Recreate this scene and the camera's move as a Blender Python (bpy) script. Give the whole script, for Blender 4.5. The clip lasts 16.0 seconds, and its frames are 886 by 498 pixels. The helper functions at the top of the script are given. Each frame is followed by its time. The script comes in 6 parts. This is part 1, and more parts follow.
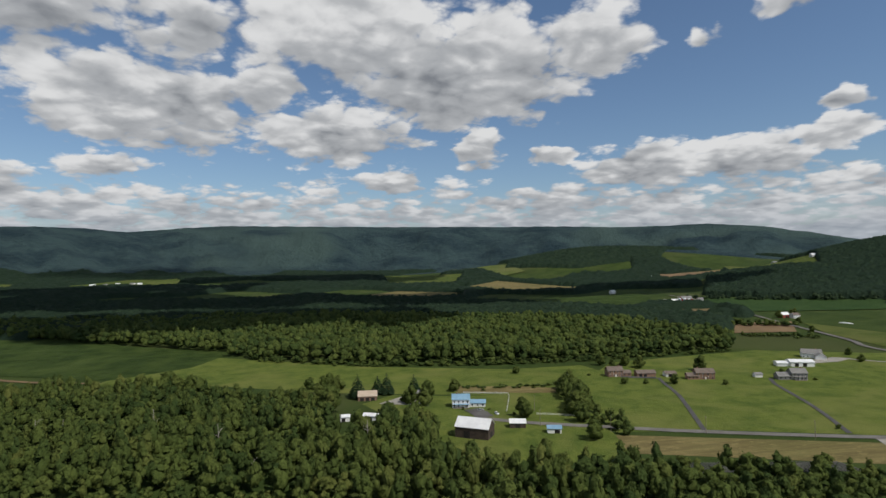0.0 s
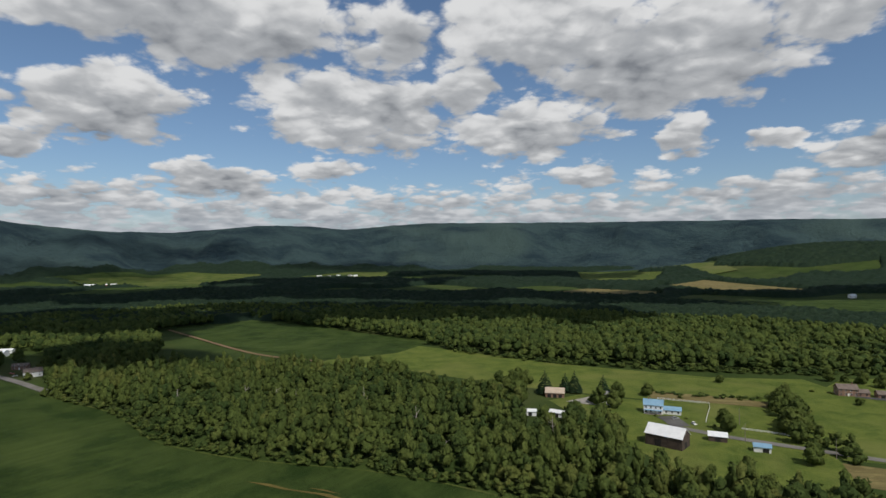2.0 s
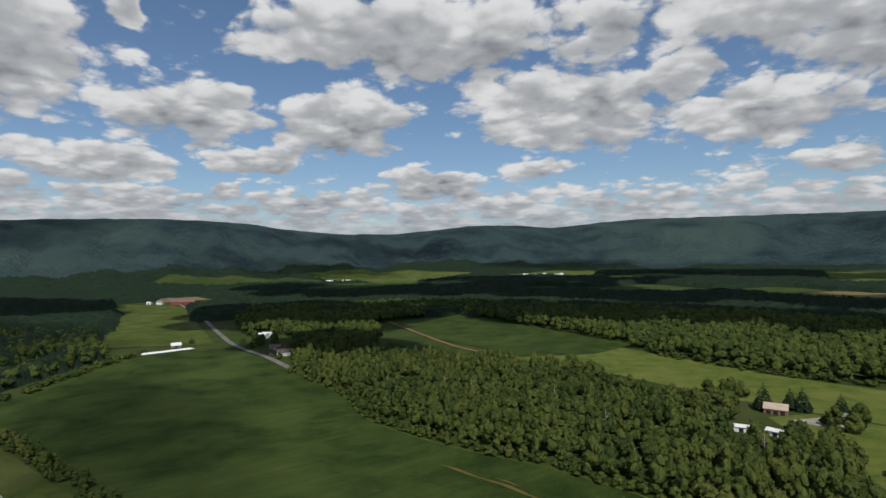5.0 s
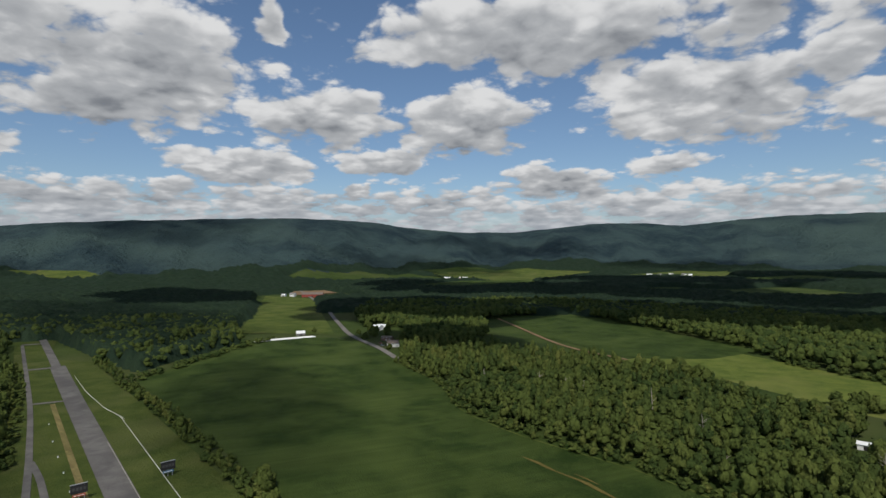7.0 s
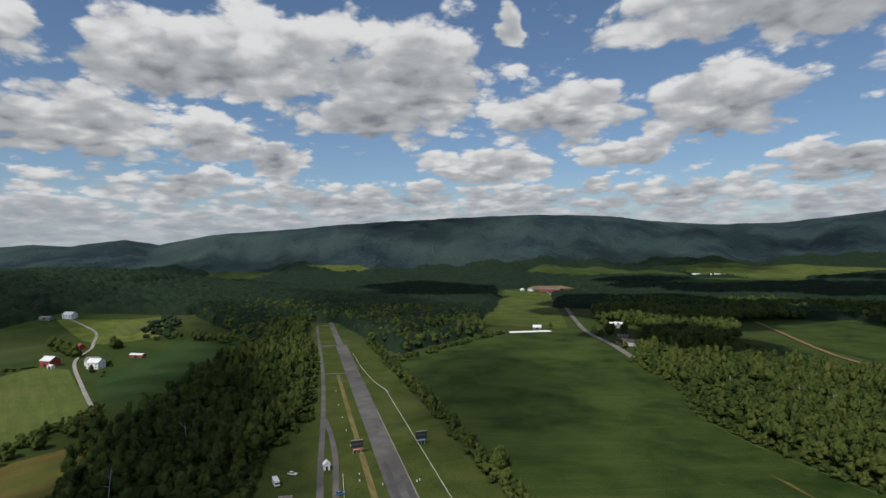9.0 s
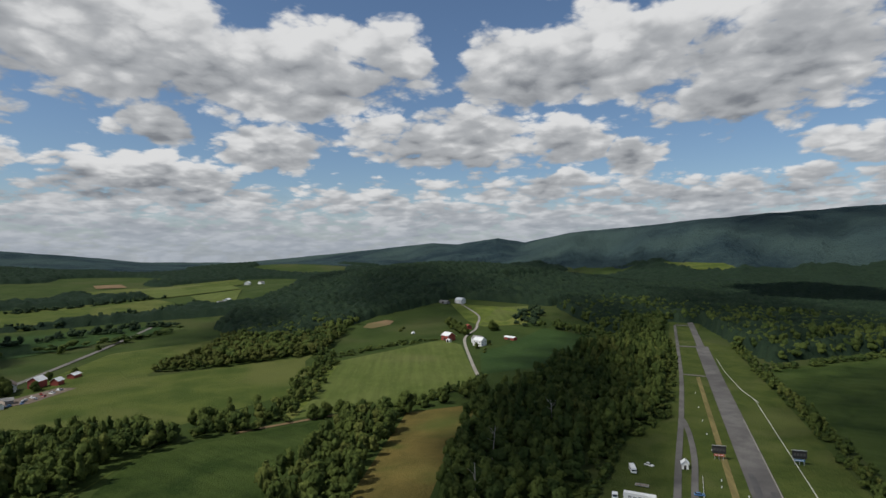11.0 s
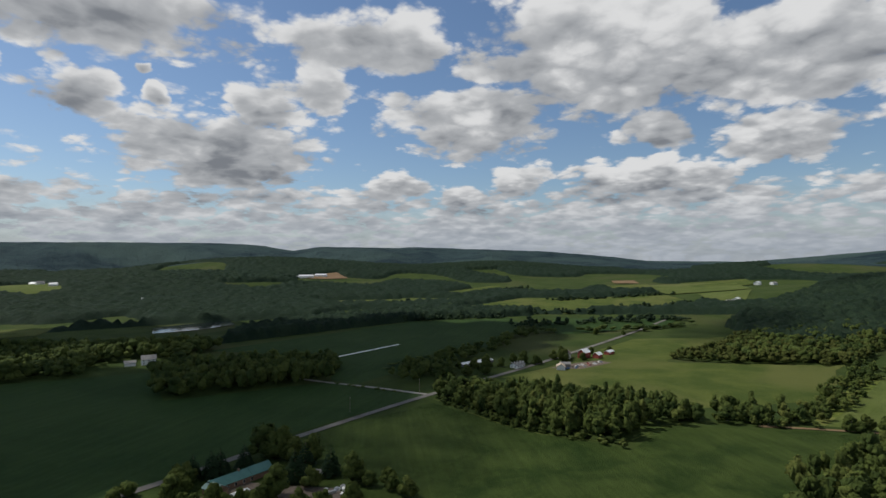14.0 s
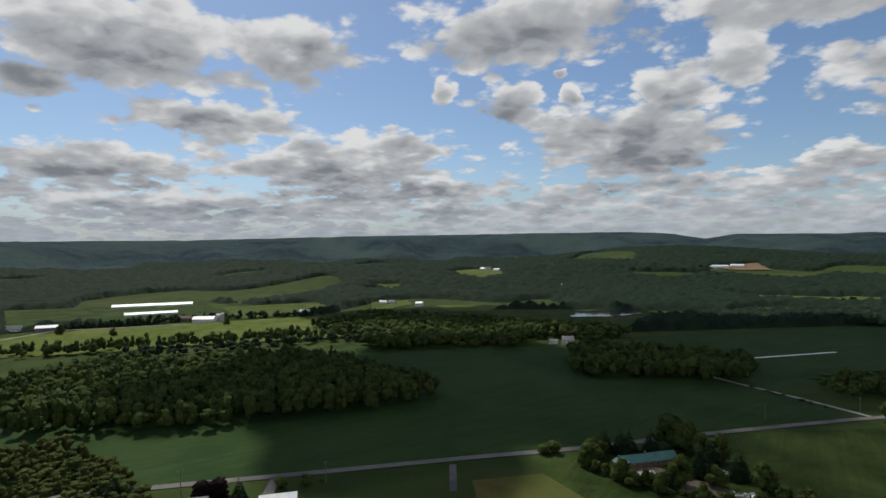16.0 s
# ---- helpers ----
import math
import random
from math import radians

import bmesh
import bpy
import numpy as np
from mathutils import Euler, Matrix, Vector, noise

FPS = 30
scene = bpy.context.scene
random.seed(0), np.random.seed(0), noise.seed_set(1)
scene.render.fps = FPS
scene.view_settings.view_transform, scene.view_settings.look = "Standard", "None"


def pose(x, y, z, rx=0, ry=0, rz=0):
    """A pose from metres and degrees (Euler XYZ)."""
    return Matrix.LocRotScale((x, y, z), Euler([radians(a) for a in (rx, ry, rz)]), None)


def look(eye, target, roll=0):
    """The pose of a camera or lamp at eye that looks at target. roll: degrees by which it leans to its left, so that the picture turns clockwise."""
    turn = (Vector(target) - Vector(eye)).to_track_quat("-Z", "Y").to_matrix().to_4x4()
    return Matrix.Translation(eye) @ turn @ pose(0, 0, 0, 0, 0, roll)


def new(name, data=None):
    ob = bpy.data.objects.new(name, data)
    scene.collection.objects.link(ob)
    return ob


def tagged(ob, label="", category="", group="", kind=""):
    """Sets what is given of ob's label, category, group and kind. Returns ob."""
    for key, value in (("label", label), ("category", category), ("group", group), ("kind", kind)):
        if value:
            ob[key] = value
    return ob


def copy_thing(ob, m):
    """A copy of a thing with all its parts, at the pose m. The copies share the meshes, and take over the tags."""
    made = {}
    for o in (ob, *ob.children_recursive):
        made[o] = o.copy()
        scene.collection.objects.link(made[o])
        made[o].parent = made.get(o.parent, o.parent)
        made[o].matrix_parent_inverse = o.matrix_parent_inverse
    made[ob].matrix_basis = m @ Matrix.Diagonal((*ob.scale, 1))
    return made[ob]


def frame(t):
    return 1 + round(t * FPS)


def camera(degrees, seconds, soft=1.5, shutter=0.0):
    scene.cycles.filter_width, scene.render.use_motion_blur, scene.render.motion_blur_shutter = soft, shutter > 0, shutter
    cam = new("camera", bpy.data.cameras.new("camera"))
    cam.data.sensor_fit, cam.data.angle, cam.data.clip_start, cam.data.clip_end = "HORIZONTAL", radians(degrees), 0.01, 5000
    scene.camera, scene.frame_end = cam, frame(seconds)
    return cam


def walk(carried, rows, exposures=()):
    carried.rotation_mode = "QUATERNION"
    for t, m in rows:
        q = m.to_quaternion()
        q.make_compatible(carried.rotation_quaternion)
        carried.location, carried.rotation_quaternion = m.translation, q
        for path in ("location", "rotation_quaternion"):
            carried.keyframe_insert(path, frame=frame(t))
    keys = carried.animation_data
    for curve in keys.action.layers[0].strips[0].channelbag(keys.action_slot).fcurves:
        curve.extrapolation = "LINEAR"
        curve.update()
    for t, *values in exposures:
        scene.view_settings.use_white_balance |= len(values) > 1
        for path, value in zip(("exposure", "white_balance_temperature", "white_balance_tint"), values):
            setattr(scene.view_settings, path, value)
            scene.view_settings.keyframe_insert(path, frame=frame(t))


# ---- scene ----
cam = camera(76.6, 16.0, soft=1.5)
# seconds, eye (m), turn (degrees)
PATH = [
    (0.0, 0.00, 0.00, 103.57, 90.991, 0.986, -0.016),
    (0.5, 2.64, -2.62, 104.14, 90.991, 0.796, 8.406),
    (1.0, 3.80, -4.59, 104.55, 90.917, 0.619, 12.892),
    (1.5, 4.24, -5.60, 105.04, 90.845, 0.594, 16.895),
    (2.0, 5.41, -5.93, 105.14, 90.791, 0.571, 19.564),
    (2.5, 5.79, -5.87, 105.14, 90.737, 0.503, 19.921),
    (3.0, 7.33, -6.12, 105.00, 90.755, 0.478, 24.129),
    (3.5, 9.77, -6.38, 105.04, 90.743, 0.507, 28.575),
    (4.0, 11.86, -6.01, 105.24, 90.780, 0.702, 32.885),
    (4.5, 14.62, -4.62, 105.36, 90.831, 0.886, 37.183),
    (7.0, 38.16, 5.92, 103.27, 90.857, 0.360, 53.080),
    (7.5, 41.61, 6.07, 103.75, 90.783, 0.492, 57.824),
    (8.0, 45.78, 5.15, 104.54, 90.735, 0.552, 63.075),
    (10.5, 64.33, 5.11, 106.67, 90.491, 0.647, 103.372),
    (11.0, 67.10, 5.38, 105.03, 90.586, 0.503, 112.244),
    (11.5, 71.71, 5.75, 104.44, 90.664, 0.664, 120.903),
    (12.0, 78.38, 6.68, 104.35, 90.684, 0.645, 129.100),
    (12.5, 84.03, 7.92, 104.34, 90.749, 0.513, 137.038),
    (13.0, 90.19, 9.90, 103.86, 90.801, 0.601, 144.262),
    (13.5, 95.46, 14.94, 102.96, 90.942, 0.534, 151.835),
    (14.0, 97.18, 20.76, 103.20, 90.948, 0.517, 160.433),
    (14.5, 97.33, 26.50, 104.60, 90.770, 0.550, 169.772),
    (15.0, 96.76, 31.82, 106.09, 90.500, 0.541, 180.296),
    (15.5, 96.44, 36.25, 107.25, 90.287, 0.492, 190.392),
    (16.0, 94.69, 41.60, 108.95, 90.106, 0.662, 200.533),
]
walk(cam, [(t, pose(x, y, z, rx, ry, rz)) for t, x, y, z, rx, ry, rz in PATH])

# ---- light: high summer sun, broken fair-weather cloud ----
SUN_AZ, SUN_EL = 130.0, 52.0        # azimuth from the world's y, clockwise
az, el = radians(SUN_AZ), radians(SUN_EL)
sun = new("sun", bpy.data.lights.new("sun", "SUN"))
sun.data.energy, sun.data.angle, sun.data.color = 3.2, radians(0.6), (1.0, 0.95, 0.87)
sun.matrix_world = look((0, 0, 0), (-math.sin(az) * math.cos(el), -math.cos(az) * math.cos(el), -math.sin(el)))


class Nodes:
    """Short hand for building a node tree."""

    def __init__(self, tree):
        self.tree = tree
        tree.nodes.clear()

    def add(self, kind, values=None, **props):
        n = self.tree.nodes.new(kind)
        for k, v in props.items():
            if k == "operation":
                n.operation = v
            elif k == "use_clamp":
                n.use_clamp = v
            elif k == "interpolation_type":
                n.interpolation_type = v
            elif k == "data_type":
                n.data_type = v
            elif k == "sky_type":
                n.sky_type = v
            elif k == "sun_disc":
                n.sun_disc = v
            elif k == "sun_elevation":
                n.sun_elevation = v
            elif k == "sun_rotation":
                n.sun_rotation = v
            elif k == "dust_density":
                n.dust_density = v
            elif k == "ozone_density":
                n.ozone_density = v
            elif k == "attribute_name":
                n.attribute_name = v
        for k, v in (values or {}).items():
            if isinstance(v, bpy.types.NodeSocket):
                self.tree.links.new(v, n.inputs[k])
            else:
                n.inputs[k].default_value = v
        return n

    def math(self, op, a, b=0.0, c=0.0, clamp=False):
        return self.add("ShaderNodeMath", {0: a, 1: b, 2: c}, operation=op, use_clamp=clamp).outputs[0]

    def vec(self, op, a, b=(0, 0, 0), out=0):
        return self.add("ShaderNodeVectorMath", {0: a, 1: b}, operation=op).outputs[out]

    def step(self, v, lo, hi, a=0.0, b=1.0):
        return self.add("ShaderNodeMapRange", {0: v, 1: lo, 2: hi, 3: a, 4: b}, interpolation_type="SMOOTHSTEP").outputs[0]

    def mix(self, f, a, b):
        n = self.add("ShaderNodeMix", data_type="RGBA")
        for i, v in ((0, f), (6, a), (7, b)):
            if isinstance(v, bpy.types.NodeSocket):
                self.tree.links.new(v, n.inputs[i])
            else:
                n.inputs[i].default_value = v if i == 0 else (*v, 1)
        return n.outputs[2]

    def noise(self, vec, scale, detail=5.0, rough=0.55, distort=0.0):
        return self.add("ShaderNodeTexNoise", {"Vector": vec, "Scale": scale, "Detail": detail, "Roughness": rough, "Distortion": distort}).outputs[0]


# the larger clouds in view: yaw (anticlockwise from y) and height of the middle in degrees, half width and half height
CLOUDS_NORTH = ((8.3, 21.8, 0.169, 0.08), (357.9, 18.4, 0.201, 0.106), (344.5, 20.1, 0.081, 0.058), (9.9, 12.3, 0.138, 0.05), (355.6, 11, 0.05,
                0.035), (348.6, 10, 0.041, 0.018), (340.8, 8.6, 0.102, 0.043), (331.2, 8.8, 0.107, 0.035), (325.2, 9.6, 0.049, 0.025), (334.5, 19.6,
                0.022, 0.025), (324.6, 12.2, 0.033, 0.015), (327.8, 21.4, 0.047, 0.021), (4.8, 7.6, 0.06, 0.022), (322.7, 6.1, 0.043, 0.016), (41.3,
                21.3, 0.281, 0.069), (27.7, 14.7, 0.171, 0.081), (31.1, 8.8, 0.075, 0.025), (41.3, 7.6, 0.082, 0.025), (17.4, 16.8, 0.069, 0.059),
                (23.6, 21.7, 0.06, 0.05), (11.4, 11.7, 0.104, 0.034), (94.4, 18.8, 0.197, 0.07), (82.2, 17.4, 0.188, 0.101), (70.6, 21.9, 0.025,
                0.035))
CLOUDS_WEST = ((65.4, 13.8, 0.141, 0.05), (50.5, 13.7, 0.117, 0.068), (99.8, 11.3, 0.083, 0.04), (59.7, 9.6, 0.07, 0.024), (73.5, 8.7, 0.124, 0.028),
               (92.6, 8.9, 0.051, 0.027), (45, 21.5, 0.275, 0.059), (43, 8.1, 0.067, 0.021), (61.4, 6.5, 0.03, 0.015), (79, 6.4, 0.048, 0.02), (100.2,
               6.9, 0.067, 0.021), (129.1, 17.4, 0.23, 0.077), (137.1, 17.5, 0.107, 0.056), (110.4, 11.5, 0.162, 0.054), (99, 10.9, 0.07, 0.04),
               (129.1, 10.5, 0.09, 0.042), (135.6, 7.1, 0.081, 0.029), (103.6, 17.9, 0.121, 0.07), (116.9, 18.7, 0.075, 0.058), (157, 13.3, 0.155,
               0.061), (144.5, 19.2, 0.242, 0.111), (158.1, 5.6, 0.058, 0.027), (139.3, 11.7, 0.06, 0.03), (152.5, 7.7, 0.06, 0.028))
CLOUDS_SOUTH = ((140.5, 7.2, 0.151, 0.032), (190.9, 21.2, 0.209, 0.064), (204.3, 9.2, 0.087, 0.046), (181.9, 10.3, 0.166, 0.071), (202.3, 5.9, 0.066,
                0.019), (167.1, 20.7, 0.151, 0.052), (193.4, 14.1, 0.062, 0.03), (199.6, 15.3, 0.024, 0.024), (173.5, 16, 0.065, 0.042), (165.4, 6.8,
                0.08, 0.028), (200.2, 3.4, 0.081, 0.014), (178, 13.7, 0.06, 0.04), (187.3, 14.3, 0.019, 0.015), (188.1, 16.6, 0.017, 0.011), (229.3,
                17.3, 0.215, 0.071), (216.5, 18.4, 0.123, 0.053), (223.2, 12.1, 0.134, 0.039), (233.9, 7.3, 0.131, 0.038), (211, 8.1, 0.211, 0.046),
                (201.9, 5.6, 0.055, 0.018), (226.5, 3.7, 0.197, 0.02), (236.6, 14.3, 0.073, 0.033))


def make_sky():
    """Clear blue behind fair-weather cumulus: tall heaps above, rows of small puffs towards the horizon."""
    world = bpy.data.worlds.new("sky")
    scene.world = world
    world.use_nodes = True
    n = Nodes(world.node_tree)
    way = n.add("ShaderNodeTexCoord").outputs["Generated"]
    up = n.math("MAXIMUM", n.add("ShaderNodeSeparateXYZ", {0: way}).outputs[2], 0.0)
    sky = n.add("ShaderNodeTexSky", sky_type="NISHITA", sun_disc=False, sun_elevation=el, sun_rotation=az, dust_density=0.6, ozone_density=2.5)

    # each heap: how deep inside it a way points (1 in the middle), and how high in it (-1 at its foot, 1 at its top)
    ragged = n.add("ShaderNodeTexNoise", {"Vector": way, "Scale": 9.0, "Detail": 3.0, "Roughness": 0.6}).outputs[1]
    warped = n.vec("ADD", way, n.vec("MULTIPLY", n.vec("SUBTRACT", ragged, (0.5, 0.5, 0.5)), (0.09, 0.09, 0.06)))
    deep, rise, total = -0.9, 0.0, 0.0001
    for i, (yaw, high, wide, tall) in enumerate(CLOUDS_NORTH + CLOUDS_WEST + CLOUDS_SOUTH):
        a, e = radians(yaw), radians(high)
        if i % 6 == 5:      # heaps push a little against those counted before
            warped = n.vec("ADD", warped, n.add("ShaderNodeCombineXYZ", {2: n.math("MULTIPLY", n.math("ADD", deep, n.math("MULTIPLY", rise, 0.01)), 0.001)}).outputs[0])
        away = n.vec("MULTIPLY", n.vec("SUBTRACT", warped, (-math.sin(a) * math.cos(e), math.cos(a) * math.cos(e), math.sin(e))), (1 / wide, 1 / wide, 1 / tall))
        off = n.vec("LENGTH", away, out=1)
        weight = n.math("EXPONENT", n.math("MULTIPLY", off, -4.0))
        rise = n.math("MULTIPLY_ADD", weight, n.vec("DOT_PRODUCT", away, (0, 0, 1), out=1), rise)
        total = n.math("ADD", total, weight)
        deep = n.math("MAXIMUM", deep, n.math("SUBTRACT", 1.0, off))
    rise = n.math("DIVIDE", rise, total)
    low = n.step(up, 0.08, 0.23, 1.0, 0.0)
    over = n.step(up, 0.40, 0.50)

    # puffs shrink towards the horizon as they stand further off
    puff = n.vec("MULTIPLY", way, (1, 1, 1.25))
    shrink = n.math("DIVIDE", 1.0, n.math("ADD", up, 0.25))
    puff = n.add("ShaderNodeVectorMath", {0: puff, "Scale": shrink}, operation="SCALE").outputs[0]
    puff = n.vec("ADD", puff, n.vec("MULTIPLY", n.vec("SUBTRACT", n.add("ShaderNodeTexNoise", {"Vector": puff, "Scale": 6.0, "Detail": 2.0}).outputs[1], (0.5, 0.5, 0.5)), (0.07, 0.07, 0.07)))

    def heaps(v, fine):
        broad = n.noise(v, 2.6, 2.0, 0.5)
        knobs = n.add("ShaderNodeTexVoronoi", {"Vector": v, "Scale": 7.0, "Detail": 3.0 if fine else 1.0, "Roughness": 0.5, "Lacunarity": 2.2}).outputs[0]
        f = n.math("MULTIPLY_ADD", knobs, -0.55, n.math("MULTIPLY_ADD", broad, 0.8, -0.15))
        if fine:
            f = n.math("MULTIPLY_ADD", n.noise(v, 13.0, 5.0, 0.6), 0.32, n.math("ADD", f, -0.16))
        return f

    shape = heaps(puff, True)
    bias = n.math("MULTIPLY_ADD", deep, 0.80, 0.29)
    bias = n.math("MAXIMUM", bias, n.math("MULTIPLY_ADD", low, 1.1, -0.60))
    bias = n.math("MAXIMUM", bias, n.math("MULTIPLY_ADD", over, 1.1, -0.8))
    body = n.math("ADD", bias, shape)
    cover = n.step(body, -0.08, 0.18)
    # light falls on a knob through the cloud between it and the sun
    relief = None
    for reach, part_of, fine in ((0.035, 0.55, True), (0.10, 0.75, False)):
        side = (math.sin(az) * 0.45 * reach, math.cos(az) * 0.45 * reach, 0.9 * reach)
        slope = n.math("SUBTRACT", heaps(puff, fine) if not fine else shape, heaps(n.vec("ADD", puff, side), fine))
        relief = n.math("MULTIPLY", slope, part_of) if relief is None else n.math("MULTIPLY_ADD", slope, part_of, relief)
    height_in = n.math("MULTIPLY", rise, n.step(deep, -0.5, 0.1))
    lit = n.math("MULTIPLY_ADD", height_in, 0.34, 0.72)
    lit = n.math("MULTIPLY_ADD", n.math("MULTIPLY", low, n.step(deep, -0.1, 0.2, 1.0, 0.0)), -0.04, lit)
    lit = n.math("MULTIPLY_ADD", relief, n.math("MULTIPLY_ADD", low, 0.1, 1.0), lit)
    lit = n.math("MULTIPLY_ADD", n.step(body, 0.0, 0.5), -0.16, lit)
    backlit = n.step(n.vec("DOT_PRODUCT", way, (math.sin(az), math.cos(az), 0.0), out=1), 0.1, 0.9)
    lit = n.math("MULTIPLY_ADD", n.math("MULTIPLY", backlit, n.step(body, 0.05, 0.7)), -0.25, lit)
    col = n.mix(n.step(lit, 0.0, 0.5), (0.19, 0.205, 0.23), (0.385, 0.40, 0.42))
    col = n.mix(n.step(lit, 0.42, 0.98), col, (0.70, 0.705, 0.71))
    haze = n.step(up, 0.0, 0.13, 0.95, 0.0)
    col = n.mix(n.math("MULTIPLY", haze, 0.8), col, (0.315, 0.36, 0.42))
    cover = n.math("MAXIMUM", cover, n.math("MULTIPLY", haze, 0.9))
    clear = n.vec("MULTIPLY", sky.outputs[0], (0.93, 1.0, 1.06))
    b1 = n.add("ShaderNodeBackground", {"Color": clear, "Strength": 0.084})
    b2 = n.add("ShaderNodeBackground", {"Color": col, "Strength": 1.0})
    m = n.add("ShaderNodeMixShader", {0: cover, 1: b1.outputs[0], 2: b2.outputs[0]})
    n.add("ShaderNodeOutputWorld", {0: m.outputs[0]})


make_sky()


# ---- materials ----
def surface(name, a, b, scale=1.0, rough=0.9, bump=0.3, fine=8.0, metal=0.0, spec=0.3, bands=None, third=None):
    """A matt surface that wanders between two colours at a broad and a fine scale (1/m); bands: (scale, turn, depth) for rows."""
    m = bpy.data.materials.new(name)
    m.use_nodes = True
    n = Nodes(m.node_tree)
    where = n.add("ShaderNodeNewGeometry").outputs["Position"]
    broad = n.noise(where, scale, 5.0, 0.6, 0.4)
    small = n.noise(where, fine, 4.0, 0.7)
    f = n.math("ADD", n.step(broad, 0.3, 0.7), n.step(small, 0.2, 0.8, -0.3, 0.3), clamp=True)
    col = n.mix(f, a, b)
    if third:
        far = n.noise(where, scale * 0.23, 3.0, 0.5, 1.0)
        col = n.mix(n.step(far, 0.48, 0.68, 0.0, 0.8), col, third)
    if bands:
        turned = n.add("ShaderNodeMapping", {"Vector": where, "Rotation": (0, 0, radians(bands[1]))}).outputs[0]
        rows = n.noise(n.vec("MULTIPLY", turned, (1.0, 0.05, 0.0)), bands[0], 4.0, 0.65)
        col = n.mix(n.step(rows, 0.38, 0.66, bands[2], 0.0), col, tuple(c * 0.5 for c in a))
        clumps = n.noise(n.vec("MULTIPLY", turned, (1.0, 0.45, 0.0)), fine * 0.28, 4.0, 0.7)
        col = n.mix(n.step(clumps, 0.5, 0.72, 0.0, bands[2]), col, tuple(c * 1.35 for c in b))
    p = n.add("ShaderNodeBsdfPrincipled", {"Base Color": col, "Roughness": rough, "Metallic": metal, "Specular IOR Level": spec})
    if bump:
        b = n.add("ShaderNodeBump", {"Height": small, "Strength": bump, "Distance": 1.0 / fine})
        n.tree.links.new(b.outputs[0], p.inputs["Normal"])
    n.add("ShaderNodeOutputMaterial", {0: p.outputs[0]})
    return m


def foliage(name, a, b, c, through_light=0.32):
    """Leaves: three greens by tree (tint) and by clump, shade between clumps painted in, rounded by the crown's own
    direction (out).
    """
    m = bpy.data.materials.new(name)
    m.use_nodes = True
    n = Nodes(m.node_tree)
    tint = n.add("ShaderNodeAttribute", attribute_name="tint").outputs["Fac"]
    out = n.add("ShaderNodeAttribute", attribute_name="out").outputs["Vector"]
    turned = n.add("ShaderNodeVectorTransform", {0: out})
    turned.vector_type, turned.convert_from, turned.convert_to = "NORMAL", "OBJECT", "WORLD"
    out = turned.outputs[0]
    geo = n.add("ShaderNodeNewGeometry")
    isle = geo.outputs["Random Per Island"]
    col = n.mix(n.step(tint, 0.0, 0.6), a, b)
    col = n.mix(n.step(tint, 0.6, 1.0), col, c)
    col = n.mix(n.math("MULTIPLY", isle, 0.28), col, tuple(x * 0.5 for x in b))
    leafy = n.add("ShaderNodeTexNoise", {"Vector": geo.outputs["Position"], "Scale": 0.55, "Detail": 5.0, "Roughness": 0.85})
    # shade in the gaps between leaf clumps, painted into the colour by noise
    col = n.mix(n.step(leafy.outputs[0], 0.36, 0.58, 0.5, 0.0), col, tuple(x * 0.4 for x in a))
    jitter = n.vec("MULTIPLY", n.vec("SUBTRACT", leafy.outputs[1], (0.5, 0.5, 0.5)), (4.2, 4.2, 3.2))
    bent = n.vec("NORMALIZE", n.vec("ADD", n.vec("ADD", n.vec("MULTIPLY", geo.outputs["Normal"], (0.18, 0.18, 0.18)), out), jitter))
    p = n.add("ShaderNodeBsdfPrincipled", {"Base Color": col, "Roughness": 0.8, "Specular IOR Level": 0.06, "Normal": bent})
    t = n.add("ShaderNodeBsdfTranslucent", {"Color": col})
    s = n.add("ShaderNodeMixShader", {0: through_light, 1: p.outputs[0], 2: t.outputs[0]})
    n.add("ShaderNodeOutputMaterial", {0: s.outputs[0]})
    return m


